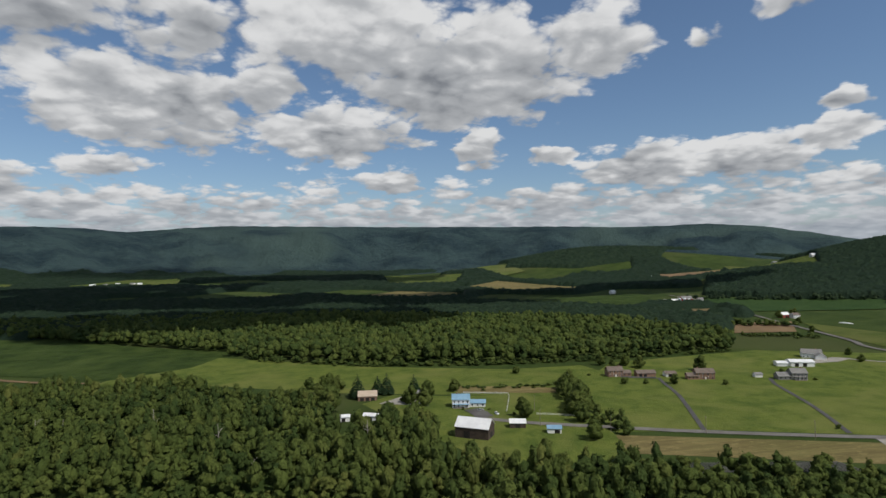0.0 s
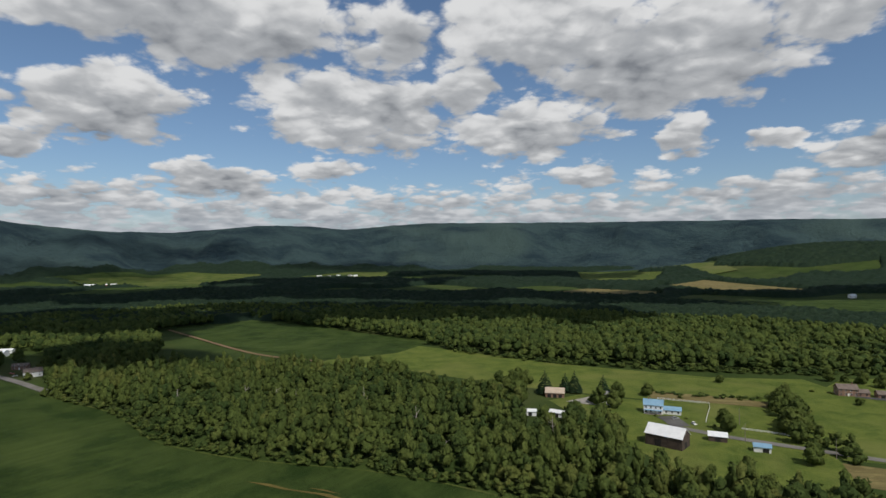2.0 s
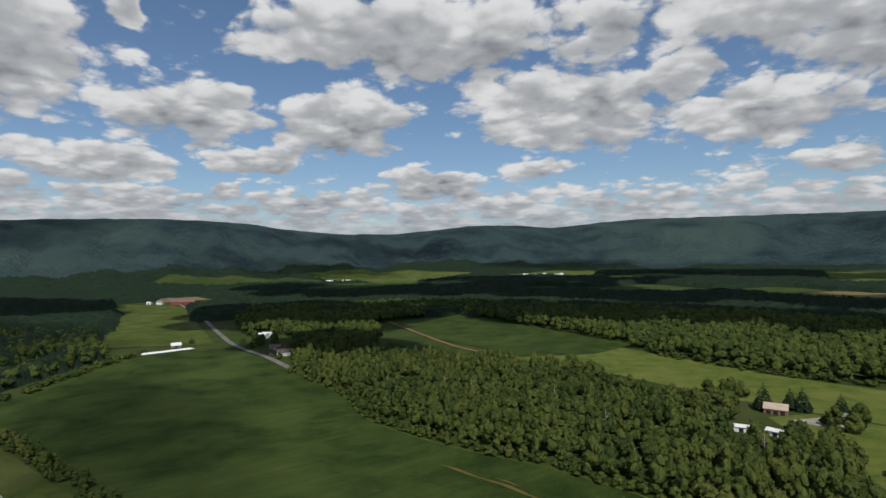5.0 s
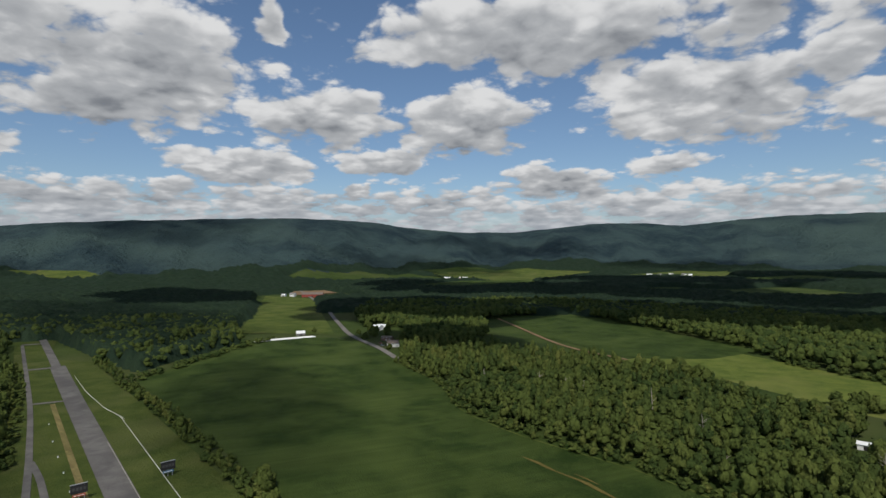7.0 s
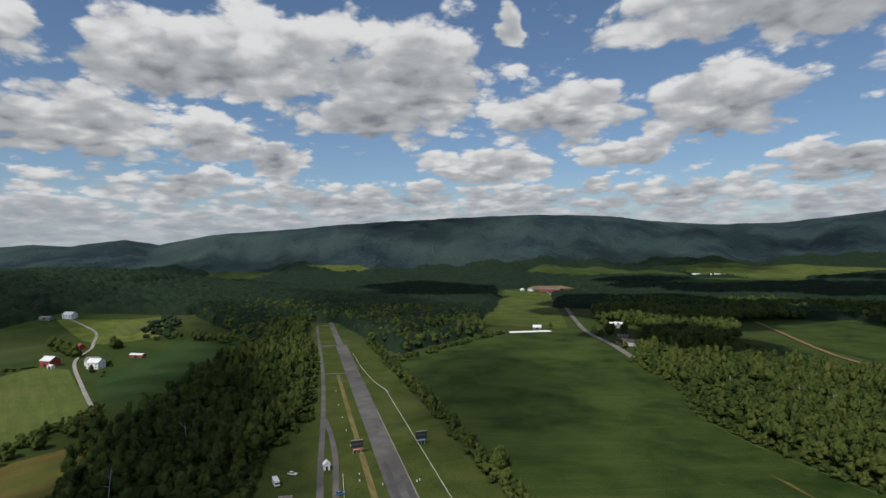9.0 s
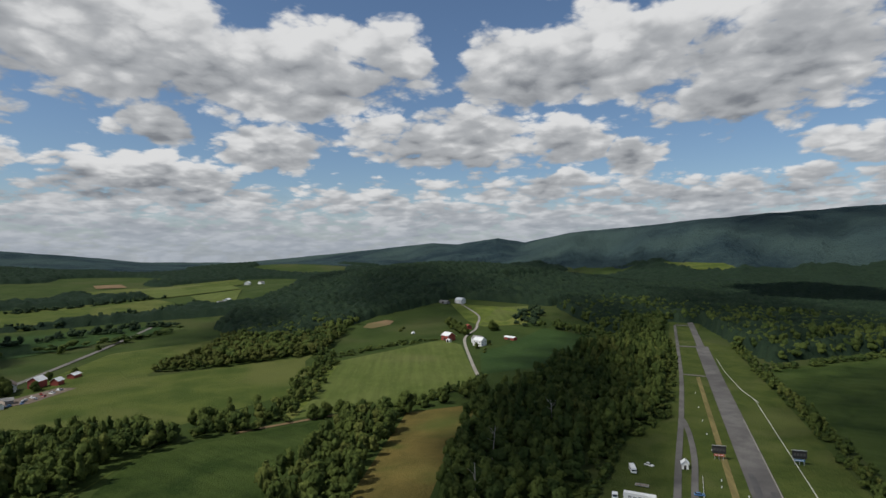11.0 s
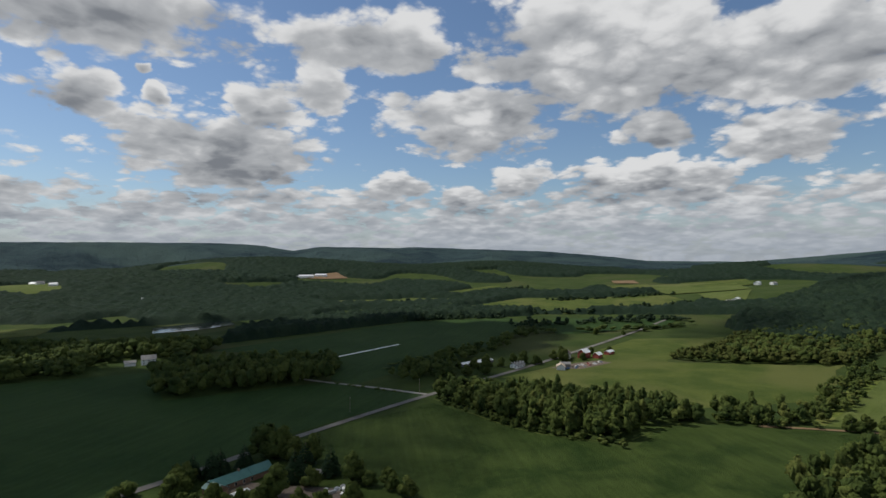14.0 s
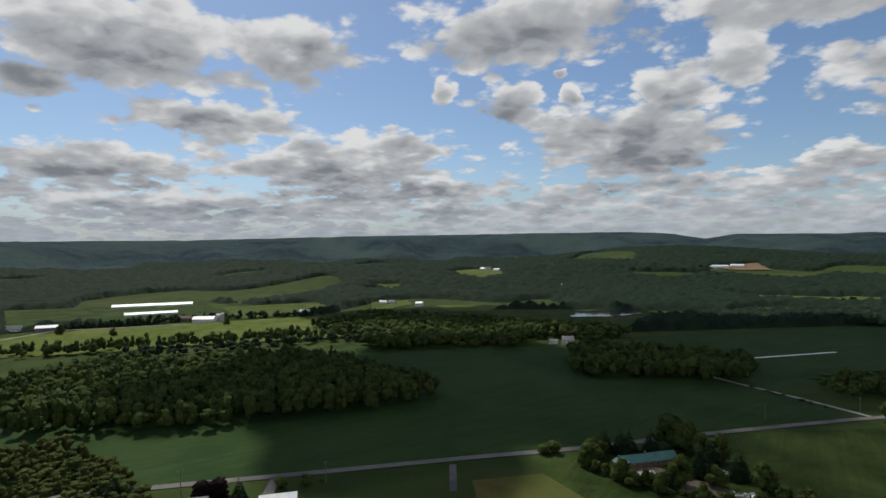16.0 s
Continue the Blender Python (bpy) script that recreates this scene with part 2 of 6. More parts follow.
M = {
    "grass": surface("grass", (0.030, 0.050, 0.013), (0.050, 0.072, 0.019), 0.02, 0.95, 0.4, 0.8, third=(0.062, 0.072, 0.026), spec=0.05),
    "pasture": surface("pasture", (0.052, 0.078, 0.018), (0.092, 0.114, 0.028), 0.03, 0.95, 0.7, 0.45, third=(0.112, 0.122, 0.038), spec=0.05),
    "lawn": surface("lawn", (0.072, 0.105, 0.022), (0.128, 0.155, 0.034), 0.06, 0.95, 0.7, 0.45, third=(0.150, 0.162, 0.046), spec=0.05),
    "soy": surface("soy", (0.023, 0.044, 0.010), (0.058, 0.086, 0.021), 0.035, 0.9, 1.0, 0.8, bands=(0.30, 12, 0.25), third=(0.072, 0.102, 0.026), spec=0.05),
    "verge": surface("verge", (0.040, 0.060, 0.014), (0.070, 0.088, 0.022), 0.06, 0.95, 0.7, 0.45, third=(0.080, 0.092, 0.030), spec=0.05),
    "corn": surface("corn", (0.027, 0.056, 0.016), (0.042, 0.075, 0.022), 0.015, 0.9, 0.5, 1.0, bands=(0.25, 35, 0.3), spec=0.05),
    "hay": surface("hay", (0.080, 0.108, 0.026), (0.112, 0.136, 0.040), 0.02, 0.95, 0.3, 0.8, bands=(0.16, 65, 0.3), third=(0.135, 0.140, 0.055), spec=0.05),
    "stubble": surface("stubble", (0.16, 0.13, 0.055), (0.21, 0.175, 0.075), 0.03, 0.95, 0.4, 0.9, bands=(0.22, 80, 0.5), third=(0.12, 0.12, 0.04), spec=0.05),
    "soil": surface("soil", (0.165, 0.112, 0.066), (0.22, 0.15, 0.086), 0.03, 0.95, 0.3, 0.7, third=(0.12, 0.11, 0.045), spec=0.05),
    "wild": surface("wild", (0.092, 0.080, 0.024), (0.150, 0.116, 0.036), 0.05, 0.95, 0.5, 0.7, third=(0.066, 0.088, 0.022), spec=0.05),
    "road": surface("road", (0.140, 0.132, 0.120), (0.190, 0.180, 0.164), 0.09, 0.9, 0.2, 1.2, third=(0.110, 0.104, 0.096), spec=0.1),
    # ridge woods: the blue of distant haze is mixed into these greens
    "hazed_forest": surface("hazed_forest", (0.018, 0.034, 0.042), (0.044, 0.073, 0.073), 0.004, 0.95, 1.0, 0.035, third=(0.058, 0.091, 0.080), spec=0.05),
    "asphalt": surface("asphalt", (0.084, 0.080, 0.076), (0.132, 0.125, 0.117), 0.09, 0.9, 0.2, 1.2, third=(0.060, 0.057, 0.055)),
    "tar": surface("tar", (0.055, 0.053, 0.053), (0.082, 0.08, 0.08), 0.1, 0.85, 0.2, 1.5),
    "gravel": surface("gravel", (0.25, 0.235, 0.21), (0.34, 0.32, 0.285), 0.1, 0.95, 0.4, 2.0, spec=0.05),
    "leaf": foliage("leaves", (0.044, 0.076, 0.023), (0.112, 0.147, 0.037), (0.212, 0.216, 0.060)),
    # leaf greens blued and darkened: distant haze and cloud shade put into the colour
    "hazed_leaf": foliage("haze_blue_leaves", (0.024, 0.045, 0.028), (0.060, 0.094, 0.044), (0.10, 0.13, 0.056)),
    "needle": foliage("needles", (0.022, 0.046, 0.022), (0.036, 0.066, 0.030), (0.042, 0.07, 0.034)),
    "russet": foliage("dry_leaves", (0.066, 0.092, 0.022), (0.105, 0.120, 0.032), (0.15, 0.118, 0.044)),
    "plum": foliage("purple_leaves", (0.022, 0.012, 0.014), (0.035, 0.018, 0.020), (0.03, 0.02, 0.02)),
    "bark": surface("bark", (0.07, 0.055, 0.04), (0.12, 0.10, 0.08), 1.0, 0.95, 0.5, 6.0),
    "dead_wood": surface("dead_wood", (0.28, 0.25, 0.21), (0.40, 0.36, 0.31), 0.6, 0.9, 0.3, 4.0),
    "white": surface("white_siding", (0.72, 0.72, 0.70), (0.80, 0.80, 0.78), 0.4, 0.7, 0.1, 3.0),
    "tin": surface("white_metal_roof", (0.66, 0.67, 0.68), (0.76, 0.77, 0.77), 0.3, 0.45, 0.1, 2.0),
    "blue_tin": surface("blue_metal_roof", (0.17, 0.30, 0.42), (0.22, 0.36, 0.48), 0.3, 0.45, 0.1, 2.0),
    "green_tin": surface("green_metal_roof", (0.045, 0.13, 0.12), (0.06, 0.16, 0.145), 0.3, 0.45, 0.1, 2.0),
    "dark_board": surface("weathered_boards", (0.05, 0.036, 0.030), (0.09, 0.066, 0.052), 0.4, 0.9, 0.3, 3.0),
    "red_board": surface("red_barn_boards", (0.22, 0.045, 0.035), (0.30, 0.07, 0.055), 0.4, 0.85, 0.2, 3.0),
    "shingle": surface("brown_shingles", (0.13, 0.10, 0.085), (0.18, 0.145, 0.12), 0.5, 0.9, 0.3, 4.0),
    "grey_shingle": surface("grey_shingles", (0.17, 0.165, 0.16), (0.24, 0.235, 0.225), 0.5, 0.9, 0.3, 4.0),
    "tan": surface("tan_roofing", (0.42, 0.34, 0.26), (0.50, 0.41, 0.32), 0.4, 0.8, 0.2, 3.0),
    "brick": surface("brown_brick", (0.20, 0.12, 0.085), (0.27, 0.17, 0.12), 0.5, 0.9, 0.3, 4.0),
    "glass": surface("window_glass", (0.02, 0.025, 0.03), (0.03, 0.035, 0.04), 1.0, 0.1, 0.0, 2.0, spec=0.6),
    "dark": surface("dark_opening", (0.015, 0.014, 0.013), (0.03, 0.028, 0.026), 1.0, 0.9, 0.0, 2.0),
    "black": surface("black_panel", (0.02, 0.02, 0.022), (0.03, 0.03, 0.032), 1.0, 0.5, 0.0, 2.0),
    "steel": surface("galvanised_steel", (0.45, 0.46, 0.47), (0.55, 0.56, 0.57), 0.5, 0.4, 0.05, 3.0, metal=0.6),
    "wood": surface("grey_wood", (0.19, 0.16, 0.13), (0.27, 0.23, 0.19), 1.0, 0.9, 0.2, 6.0),
    "water": surface("water", (0.03, 0.04, 0.04), (0.05, 0.055, 0.05), 0.05, 0.08, 0.02, 0.5, spec=0.8),
    "rubber": surface("rubber", (0.02, 0.02, 0.02), (0.03, 0.03, 0.03), 1.0, 0.9, 0.0, 3.0),
}



def cloud_stuff(name, clear):
    """Water droplets: white, scattering half of the light onwards; clear: the share that a thin cloud lets straight through."""
    m = bpy.data.materials.new(name)
    m.use_nodes = True
    n = Nodes(m.node_tree)
    where = n.add("ShaderNodeNewGeometry").outputs["Position"]
    col = n.mix(n.noise(where, 0.01, 4.0), (0.90, 0.91, 0.92), (0.97, 0.97, 0.97))
    d, t = n.add("ShaderNodeBsdfDiffuse", {"Color": col}), n.add("ShaderNodeBsdfTranslucent", {"Color": col})
    s = n.add("ShaderNodeMixShader", {0: 0.5, 1: d.outputs[0], 2: t.outputs[0]})
    if clear:
        s = n.add("ShaderNodeMixShader", {0: clear, 1: s.outputs[0], 2: n.add("ShaderNodeBsdfTransparent").outputs[0]})
    n.add("ShaderNodeOutputMaterial", {0: s.outputs[0]})
    return m


M["cloud"], M["thin_cloud"] = cloud_stuff("cloud", 0.0), cloud_stuff("thin_cloud", 0.84)

# ---- terrain ----
EX, EY, EZ = 50.0, 5.0, 105.0
# the skyline of the ridges round the valley: yaw and height in degrees from mid-flight
CREST = np.array([
    (-37, .8), (-33, 1.6), (-29, 2.4), (-24.5, 2.8), (-18, 2.7), (-10, 3.0), (3, 3.2), (12, 3.3), (21, 3.4), (25, 3.2),
    (30, 2.75), (34, 3.1), (38, 3.1), (41.5, 2.8), (46, 2.4), (51, 2.4), (55, 2.75), (61, 3.5), (68, 3.85), (74, 3.7),
    (83, 3.3), (91, 2.7), (99, 2.1), (104, 1.15), (106.7, 1.6), (111, 1.0), (113, 1.2), (121.5, .35), (128, -.25), (132, -.6),
    (140.5, -.5), (144.5, 0), (150.5, .55), (155, .75), (163.5, 1.1), (166, 1.05), (173.5, 1.2), (176, .8), (179, 1.35), (183, 1.6),
    (195, 1.6), (211, 1.5), (226, 1.2), (238, 1.1), (270, 1.0), (310, .7)])
REACH = np.array([(-37, 3900), (-10, 4200), (20, 4000), (46, 3700), (70, 3100), (85, 3100), (103, 3600), (112, 4000), (127, 4600),
                  (140, 4600), (160, 4400), (200, 3900), (240, 3800), (310, 3900)])
HILLS = ((-1150, -480, 72, 330, 420), (620, 2420, 92, 420, 300), (1450, 1350, 110, 420, 600), (-60, -2300, 45, 350, 250),
         (1000, -1600, 32, 500, 250), (250, -2500, 50, 400, 250),
         (240, -1774, 46, 330, 220), (-963, -2243, 42, 380, 260), (-1969, -1557, 42, 420, 380), (-376, -2230, 24, 350, 250), (1120, 2353, 55, 330, 300), (1150, 1560, 42, 300, 260))


def wrap(table, a):
    return np.interp((a + 40) % 360, np.append((table[:, 0] + 40) % 360, 360 + table[0, 0] + 40), np.append(table[:, 1], table[0, 1]))


def smooth(a, b, v):
    s = np.clip((v - a) / (b - a), 0, 1)
    return s * s * (3 - 2 * s)


def height(x, y):
    """The ground: a flat valley floor, low hills and long wooded ridges."""
    x, y = np.asarray(x, float), np.asarray(y, float)
    r = np.hypot(x - EX, y - EY)
    a = np.degrees(np.arctan2(-(x - EX), y - EY))
    top, reach = wrap(CREST, a), wrap(REACH, a)
    base = 40 * smooth(900, 3000, r)
    for hx, hy, up, sx, sy in HILLS:
        base = base + up * np.exp(-((x - hx) / sx) ** 2 - ((y - hy) / sy) ** 2)
    crest = EZ + reach * np.tan(np.radians(top))
    k = smooth(reach - 1500, reach, r)
    gully = (np.sin(np.radians(a) * 23 + r * .002 + 2 * np.sin(np.radians(a) * 7)) + .6 * np.sin(np.radians(a) * 61 + 1.3 - r * .004) + .35 * np.sin(np.radians(a) * 147 + r * .006)) * 22
    z = base * (1 - k) + crest * k + gully * k * (1 - k) * 4 * np.clip((crest - 90) / 150, 0, 1)
    return z - 25 * smooth(reach + 50, reach + 700, r)


def ground_z(x, y):
    return float(height(x, y))


def mesh_of(name, verts, faces, mats, index=None, tint=None, out=None):
    """A mesh from arrays; faces all of one size."""
    me = bpy.data.meshes.new(name)
    verts, faces = np.asarray(verts, np.float32), np.asarray(faces, np.int32)
    k = faces.shape[1]
    me.vertices.add(len(verts))
    me.vertices.foreach_set("co", verts.ravel())
    me.loops.add(faces.size)
    me.loops.foreach_set("vertex_index", faces.ravel())
    me.polygons.add(len(faces))
    me.polygons.foreach_set("loop_start", np.arange(0, faces.size, k, dtype=np.int32))
    if index is not None:
        me.polygons.foreach_set("material_index", np.asarray(index, np.int32))
    for m in mats:
        me.materials.append(M[m])
    if tint is not None:
        me.attributes.new("tint", "FLOAT", "POINT").data.foreach_set("value", np.asarray(tint, np.float32))
    if out is not None:
        me.attributes.new("out", "FLOAT_VECTOR", "POINT").data.foreach_set("vector", np.asarray(out, np.float32).ravel())
    me.update(calc_edges=True)
    return me


def make_ground():
    rings = np.concatenate([np.linspace(0, 1000, 60)[1:], np.geomspace(1000, 4900, 110)[1:]])
    turns = 540
    a = np.linspace(0, 2 * np.pi, turns, endpoint=False)
    rr, aa = np.meshgrid(rings, a, indexing="ij")
    x, y = EX + rr * np.sin(aa), EY + rr * np.cos(aa)
    z = height(x, y)
    # tree-top roughness of the wooded slopes
    rough = smooth(2300, 2900, rr) * 5
    z = z + rough * (np.random.RandomState(4).rand(*z.shape) - 0.3)
    v = np.stack([x, y, z], -1).reshape(-1, 3)
    i, j = np.meshgrid(np.arange(len(rings) - 1), np.arange(turns), indexing="ij")
    j2 = (j + 1) % turns
    f = np.stack([i * turns + j, i * turns + j2, (i + 1) * turns + j2, (i + 1) * turns + j], -1).reshape(-1, 4)
    mid = 0.5 * (rings[f[:, 0] // turns] + rings[f[:, 2] // turns])
    a_mid = np.degrees(-a[f[:, 0] % turns])
    # the outer slopes take the wood colour with haze blue painted in
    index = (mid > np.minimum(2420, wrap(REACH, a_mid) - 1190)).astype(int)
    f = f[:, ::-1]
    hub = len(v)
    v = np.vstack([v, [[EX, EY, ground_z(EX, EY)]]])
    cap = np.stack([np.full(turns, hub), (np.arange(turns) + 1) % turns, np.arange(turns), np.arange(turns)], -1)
    me = mesh_of("ground", v, f, ["grass", "hazed_forest"], index)
    ob = new("ground", me)
    ob.data.polygons.foreach_set("use_smooth", np.ones(len(f), bool))
    # the middle cap below the flight
    me2 = mesh_of("ground_middle", v[np.r_[0:turns, hub]], np.stack([np.full(turns, turns), (np.arange(turns) + 1) % turns, np.arange(turns)], -1), ["grass"])
    mid_ob = new("ground_middle", me2)
    tagged(mid_ob, "flat grassy middle of the valley floor", "ground", kind="structure")
    tagged(ob, "green valley floor rising to long wooded ridges", "ground", kind="structure")


make_ground()


def inside(poly, x, y):
    """Which of the points lie in the outline."""
    hit = np.zeros(len(x), bool)
    n = len(poly)
    for i in range(n):
        (x1, y1), (x2, y2) = poly[i], poly[(i + 1) % n]
        if y1 == y2:
            continue
        c = ((y1 > y) != (y2 > y)) & (x < (x2 - x1) * (y - y1) / (y2 - y1) + x1)
        hit ^= c
    return hit


def lift(x, y):
    """How far a laid sheet floats over the coarser ground grid."""
    r = math.hypot(x - EX, y - EY)
    return 0.06 + 0.0016 * max(0.0, r - 500)


OUTLINES = []


def patch(name, outline, material, label, category="field", step=45.0, up=0.0, group=""):
    """A field or yard laid on the ground inside an outline."""
    OUTLINES.append(outline)
    bm = bmesh.new()
    vs = [bm.verts.new((x, y, 0)) for x, y in outline]
    bm.faces.new(vs)
    xs, ys = [p[0] for p in outline], [p[1] for p in outline]
    far = math.hypot(sum(xs) / len(xs) - EX, sum(ys) / len(ys) - EY)
    s = 30.0 if far < 700 else step if far < 1500 else step * 2
    for axis, lo, hi in ((0, min(xs), max(xs)), (1, min(ys), max(ys))):
        c = lo + s
        while c < hi:
            no = (1, 0, 0) if axis == 0 else (0, 1, 0)
            co = (c, 0, 0) if axis == 0 else (0, c, 0)
            bmesh.ops.bisect_plane(bm, geom=bm.verts[:] + bm.edges[:] + bm.faces[:], plane_co=co, plane_no=no)
            c += s
    bmesh.ops.triangulate(bm, faces=bm.faces[:])
    for v in bm.verts:
        v.co.z = ground_z(v.co.x, v.co.y) + lift(v.co.x, v.co.y) + up + 0.0018 * len(OUTLINES)
    bmesh.ops.recalc_face_normals(bm, faces=bm.faces[:])
    if sum(f.normal.z for f in bm.faces) < 0:
        bmesh.ops.reverse_faces(bm, faces=bm.faces[:])
    me = bpy.data.meshes.new(name)
    bm.to_mesh(me)
    bm.free()
    me.materials.append(M[material])
    return tagged(new(name, me), label, category, group, "structure")


def ribbon(name, line, width, material, label, category="road", up=0.05, step=12.0):
    """A road or path along a line, rounded at the bends."""
    pts = [Vector((x, y)) for x, y in line]
    fine = []
    for i in range(len(pts) - 1):
        p0, p1, p2, p3 = pts[max(i - 1, 0)], pts[i], pts[i + 1], pts[min(i + 2, len(pts) - 1)]
        k = max(1, int((p2 - p1).length / step))
        for j in range(k):
            t = j / k
            fine.append(0.5 * ((2 * p1) + (p2 - p0) * t + (2 * p0 - 5 * p1 + 4 * p2 - p3) * t * t + (3 * p1 - p0 - 3 * p2 + p3) * t ** 3))
    fine.append(pts[-1])
    v, f = [], []
    for i, p in enumerate(fine):
        d = (fine[min(i + 1, len(fine) - 1)] - fine[max(i - 1, 0)]).normalized()
        s = Vector((-d.y, d.x)) * width / 2
        for q in (p + s, p - s):
            v.append((q.x, q.y, ground_z(q.x, q.y) + lift(q.x, q.y) * 1.3 + up + 0.2))
        if i:
            f.append((2 * i - 1, 2 * i + 1, 2 * i, 2 * i - 2))
    me = mesh_of(name, v, f, [material])
    return tagged(new(name, me), label, category, "", "structure")


# ---- fields ----
SOY = [(-505, 84), (-634, 228), (-650, 300), (-610, 343), (-525, 328), (-440, 303), (-343, 287), (-290, 266), (-255, 250), (-195, 244), (-125, 250), (-80, 247),
       (-40, 238), (40, 205), (170, 150), (170, 105), (-200, 96)]
FIELDS = [
    patch("soybean_field", SOY, "soy", "broad field of dense green soybeans"),
    patch("meadow", [(-300, 480), (-302, 631), (-201, 593), (-80, 547), (59, 522), (130, 535), (150, 480), (86, 422), (32, 425), (-85, 440), (-187, 470)], "lawn", "mown green meadow below the wood"),
    patch("soybean_field", [(-655, 640), (-620, 790), (-430, 720), (-240, 640), (-250, 555), (-300, 500), (-480, 545)], "soy", "dark green crop field hemmed by woods"),
    patch("lawn", [(100, 330), (152, 333), (240, 318), (420, 300), (480, 560), (330, 600), (160, 545), (95, 430)], "lawn", "wide mown lawn round the country houses", "lawn"),
    patch("stubble_field", [(98, 326), (240, 304), (330, 290), (290, 262), (210, 275), (93, 296)], "stubble", "pale brown strip of cut crop beside the road"),
    patch("hay_field", [(-404, -158), (-538, -221), (-560, -255), (-409, -302), (-300, -254), (-227, -227), (-293, -168), (-365, -142)], "hay", "pale striped hay field in the sun"),
    patch("old_field", [(-271, -160), (-308, -121), (-220, -108), (-156, -93), (-90, -75), (-80, -110), (-144, -126), (-200, -141)], "wild", "tawny rough field of dry weeds"),
    patch("soybean_field", [(-239, -192), (-217, -219), (-143, -256), (-99, -230), (-62, -275), (-30, -362), (66, -315), (150, -240), (110, -120), (-60, -110), (-128, -160), (-186, -174)], "soy", "smooth dark green soybean field along the road"),
    patch("pasture", [(-292, -422), (-334, -396), (-428, -346), (-397, -333), (-300, -262), (-197, -280), (-177, -331), (-112, -420), (-165, -440), (-260, -500), (-360, -560), (-470, -525), (-420, -482), (-345, -454), (-297, -430)], "pasture", "bright rolling pasture"),
    patch("crop_field", [(-497, -184), (-560, -170), (-680, -157), (-629, -61), (-449, -107), (-400, -150)], "corn", "dark green crop field below the farm"),
    patch("crop_field", [(-810, -340), (-815, -195), (-700, -185), (-665, -235), (-690, -265)], "lawn", "small green hill field beside the lane"),
    patch("bare_field", [(-610, -392), (-640, -402), (-672, -388), (-668, -374), (-640, -366), (-622, -372), (-608, -376)], "soil", "patch of bare orange soil"),
    patch("crop_field", [(372, -488), (285, -550), (180, -560), (153, -439), (33, -458), (-30, -385), (68, -326), (129, -276), (189, -241), (250, -196), (350, -130), (480, -60), (600, -200), (640, -300), (575, -317), (440, -424)], "corn", "very large flat dark green crop field"),
    patch("crop_field", [(135, -670), (-60, -790), (-162, -860), (-330, -850), (-310, -760), (-210, -610), (-110, -525), (-60, -500), (10, -440), (27, -465), (10, -579)], "corn", "long dark green field by the tree belt"),
    patch("crop_field", [(663, -301), (621, -370), (470, -500), (362, -618), (288, -555), (441, -424), (575, -317), (640, -280)], "soy", "green strip field behind the wood"),
    patch("crop_field", [(892, -439), (850, -540), (740, -650), (626, -766), (400, -634), (560, -500), (664, -404), (740, -348)], "lawn", "green field in front of the poultry farm"),
    patch("crop_field", [(950, -520), (1100, -700), (900, -900), (640, -780), (760, -660)], "soy", "striped green field round the poultry sheds"),
    patch("plot", [(150, -240), (245, -180), (200, -130), (125, -185)], "grass", "grass plot beside the road"),
    patch("dry_plot", [(176, -211), (146, -230), (122, -207), (165, -186)], "wild", "dry tawny garden plot"),
    patch("farm_lawn", [(-20, 345), (-2, 320), (12, 300), (40, 282), (95, 285), (98, 326), (95, 424), (10, 424), (-40, 430), (-60, 405)], "lawn", "lawn round the farm buildings", "lawn"),
    patch("green_slope", [(-746, 242), (-1000, 350), (-1358, 496), (-1210, 567), (-1020, 485), (-760, 385), (-660, 345)], "pasture", "smooth green slope beside the side road"),
    patch("bare_field", [(-1329, 600), (-1340, 560), (-1450, 600), (-1430, 690), (-1330, 680)], "soil", "bare brown field behind the red barn"),
    patch("verge", [(-120, 2), (-120, 88), (-200, 84), (-400, 76), (-620, 64), (-660, 30), (-790, 40), (-790, 0), (-500, 0), (-320, 2), (-245, -26), (-180, -30), (-120, -20)], "verge", "mown grass on both sides of the drag strip", "lawn", up=-0.02),
]

patch("weedy_strip", [(-232, -222), (-300, -250), (-405, -298), (-418, -314), (-345, -286), (-300, -260), (-262, -244), (-236, -232)], "lawn", "bright yellow-green strip of weeds beside the hay")
ribbon("field_margin", [(-34, -372), (-57, -286), (-84, -253), (-100, -240), (-120, -247), (-140, -255), (-162, -258), (-188, -243)], 1.3, "pasture", "grassy margin between crop and trees", "verge", up=-0.1)
ribbon("field_margin", [(-434, 302), (-343, 283), (-290, 259), (-255, 243), (-195, 237), (-125, 243), (-80, 240), (-40, 231)], 1.6, "pasture", "grassy margin between soybeans and wood", "verge", up=-0.1)

# ---- far fields ----
patch("far_field", [(-274, 1394), (-137, 1609), (54, 1535), (51, 1372), (-115, 1343)], "stubble", "brownish cut field between woods")
patch("far_field", [(34, 1675), (186, 1937), (399, 1628), (367, 1516), (175, 1511)], "stubble", "brown tilled field on a low rise")
patch("far_field", [(44, 2763), (269, 2300), (314, 2140), (221, 2078)], "hay", "pale yellow field far down the valley")
patch("far_field", [(741, 1933), (950, 1921), (867, 1736), (703, 1763)], "soil", "orange bare field beside a farm")
patch("far_field", [(1003, 2008), (1077, 1629), (976, 1455), (881, 1695)], "pasture", "green far field")
patch("far_field", [(-247, 2353), (81, 2236), (29, 1834), (-174, 1831)], "pasture", "green far field")
patch("far_field", [(561, 1253), (829, 1052), (743, 943), (539, 983)], "corn", "dark green far field")
patch("far_field", [(148, 1281), (489, 1406), (451, 1195), (343, 1049), (199, 1132)], "soy", "green far field")
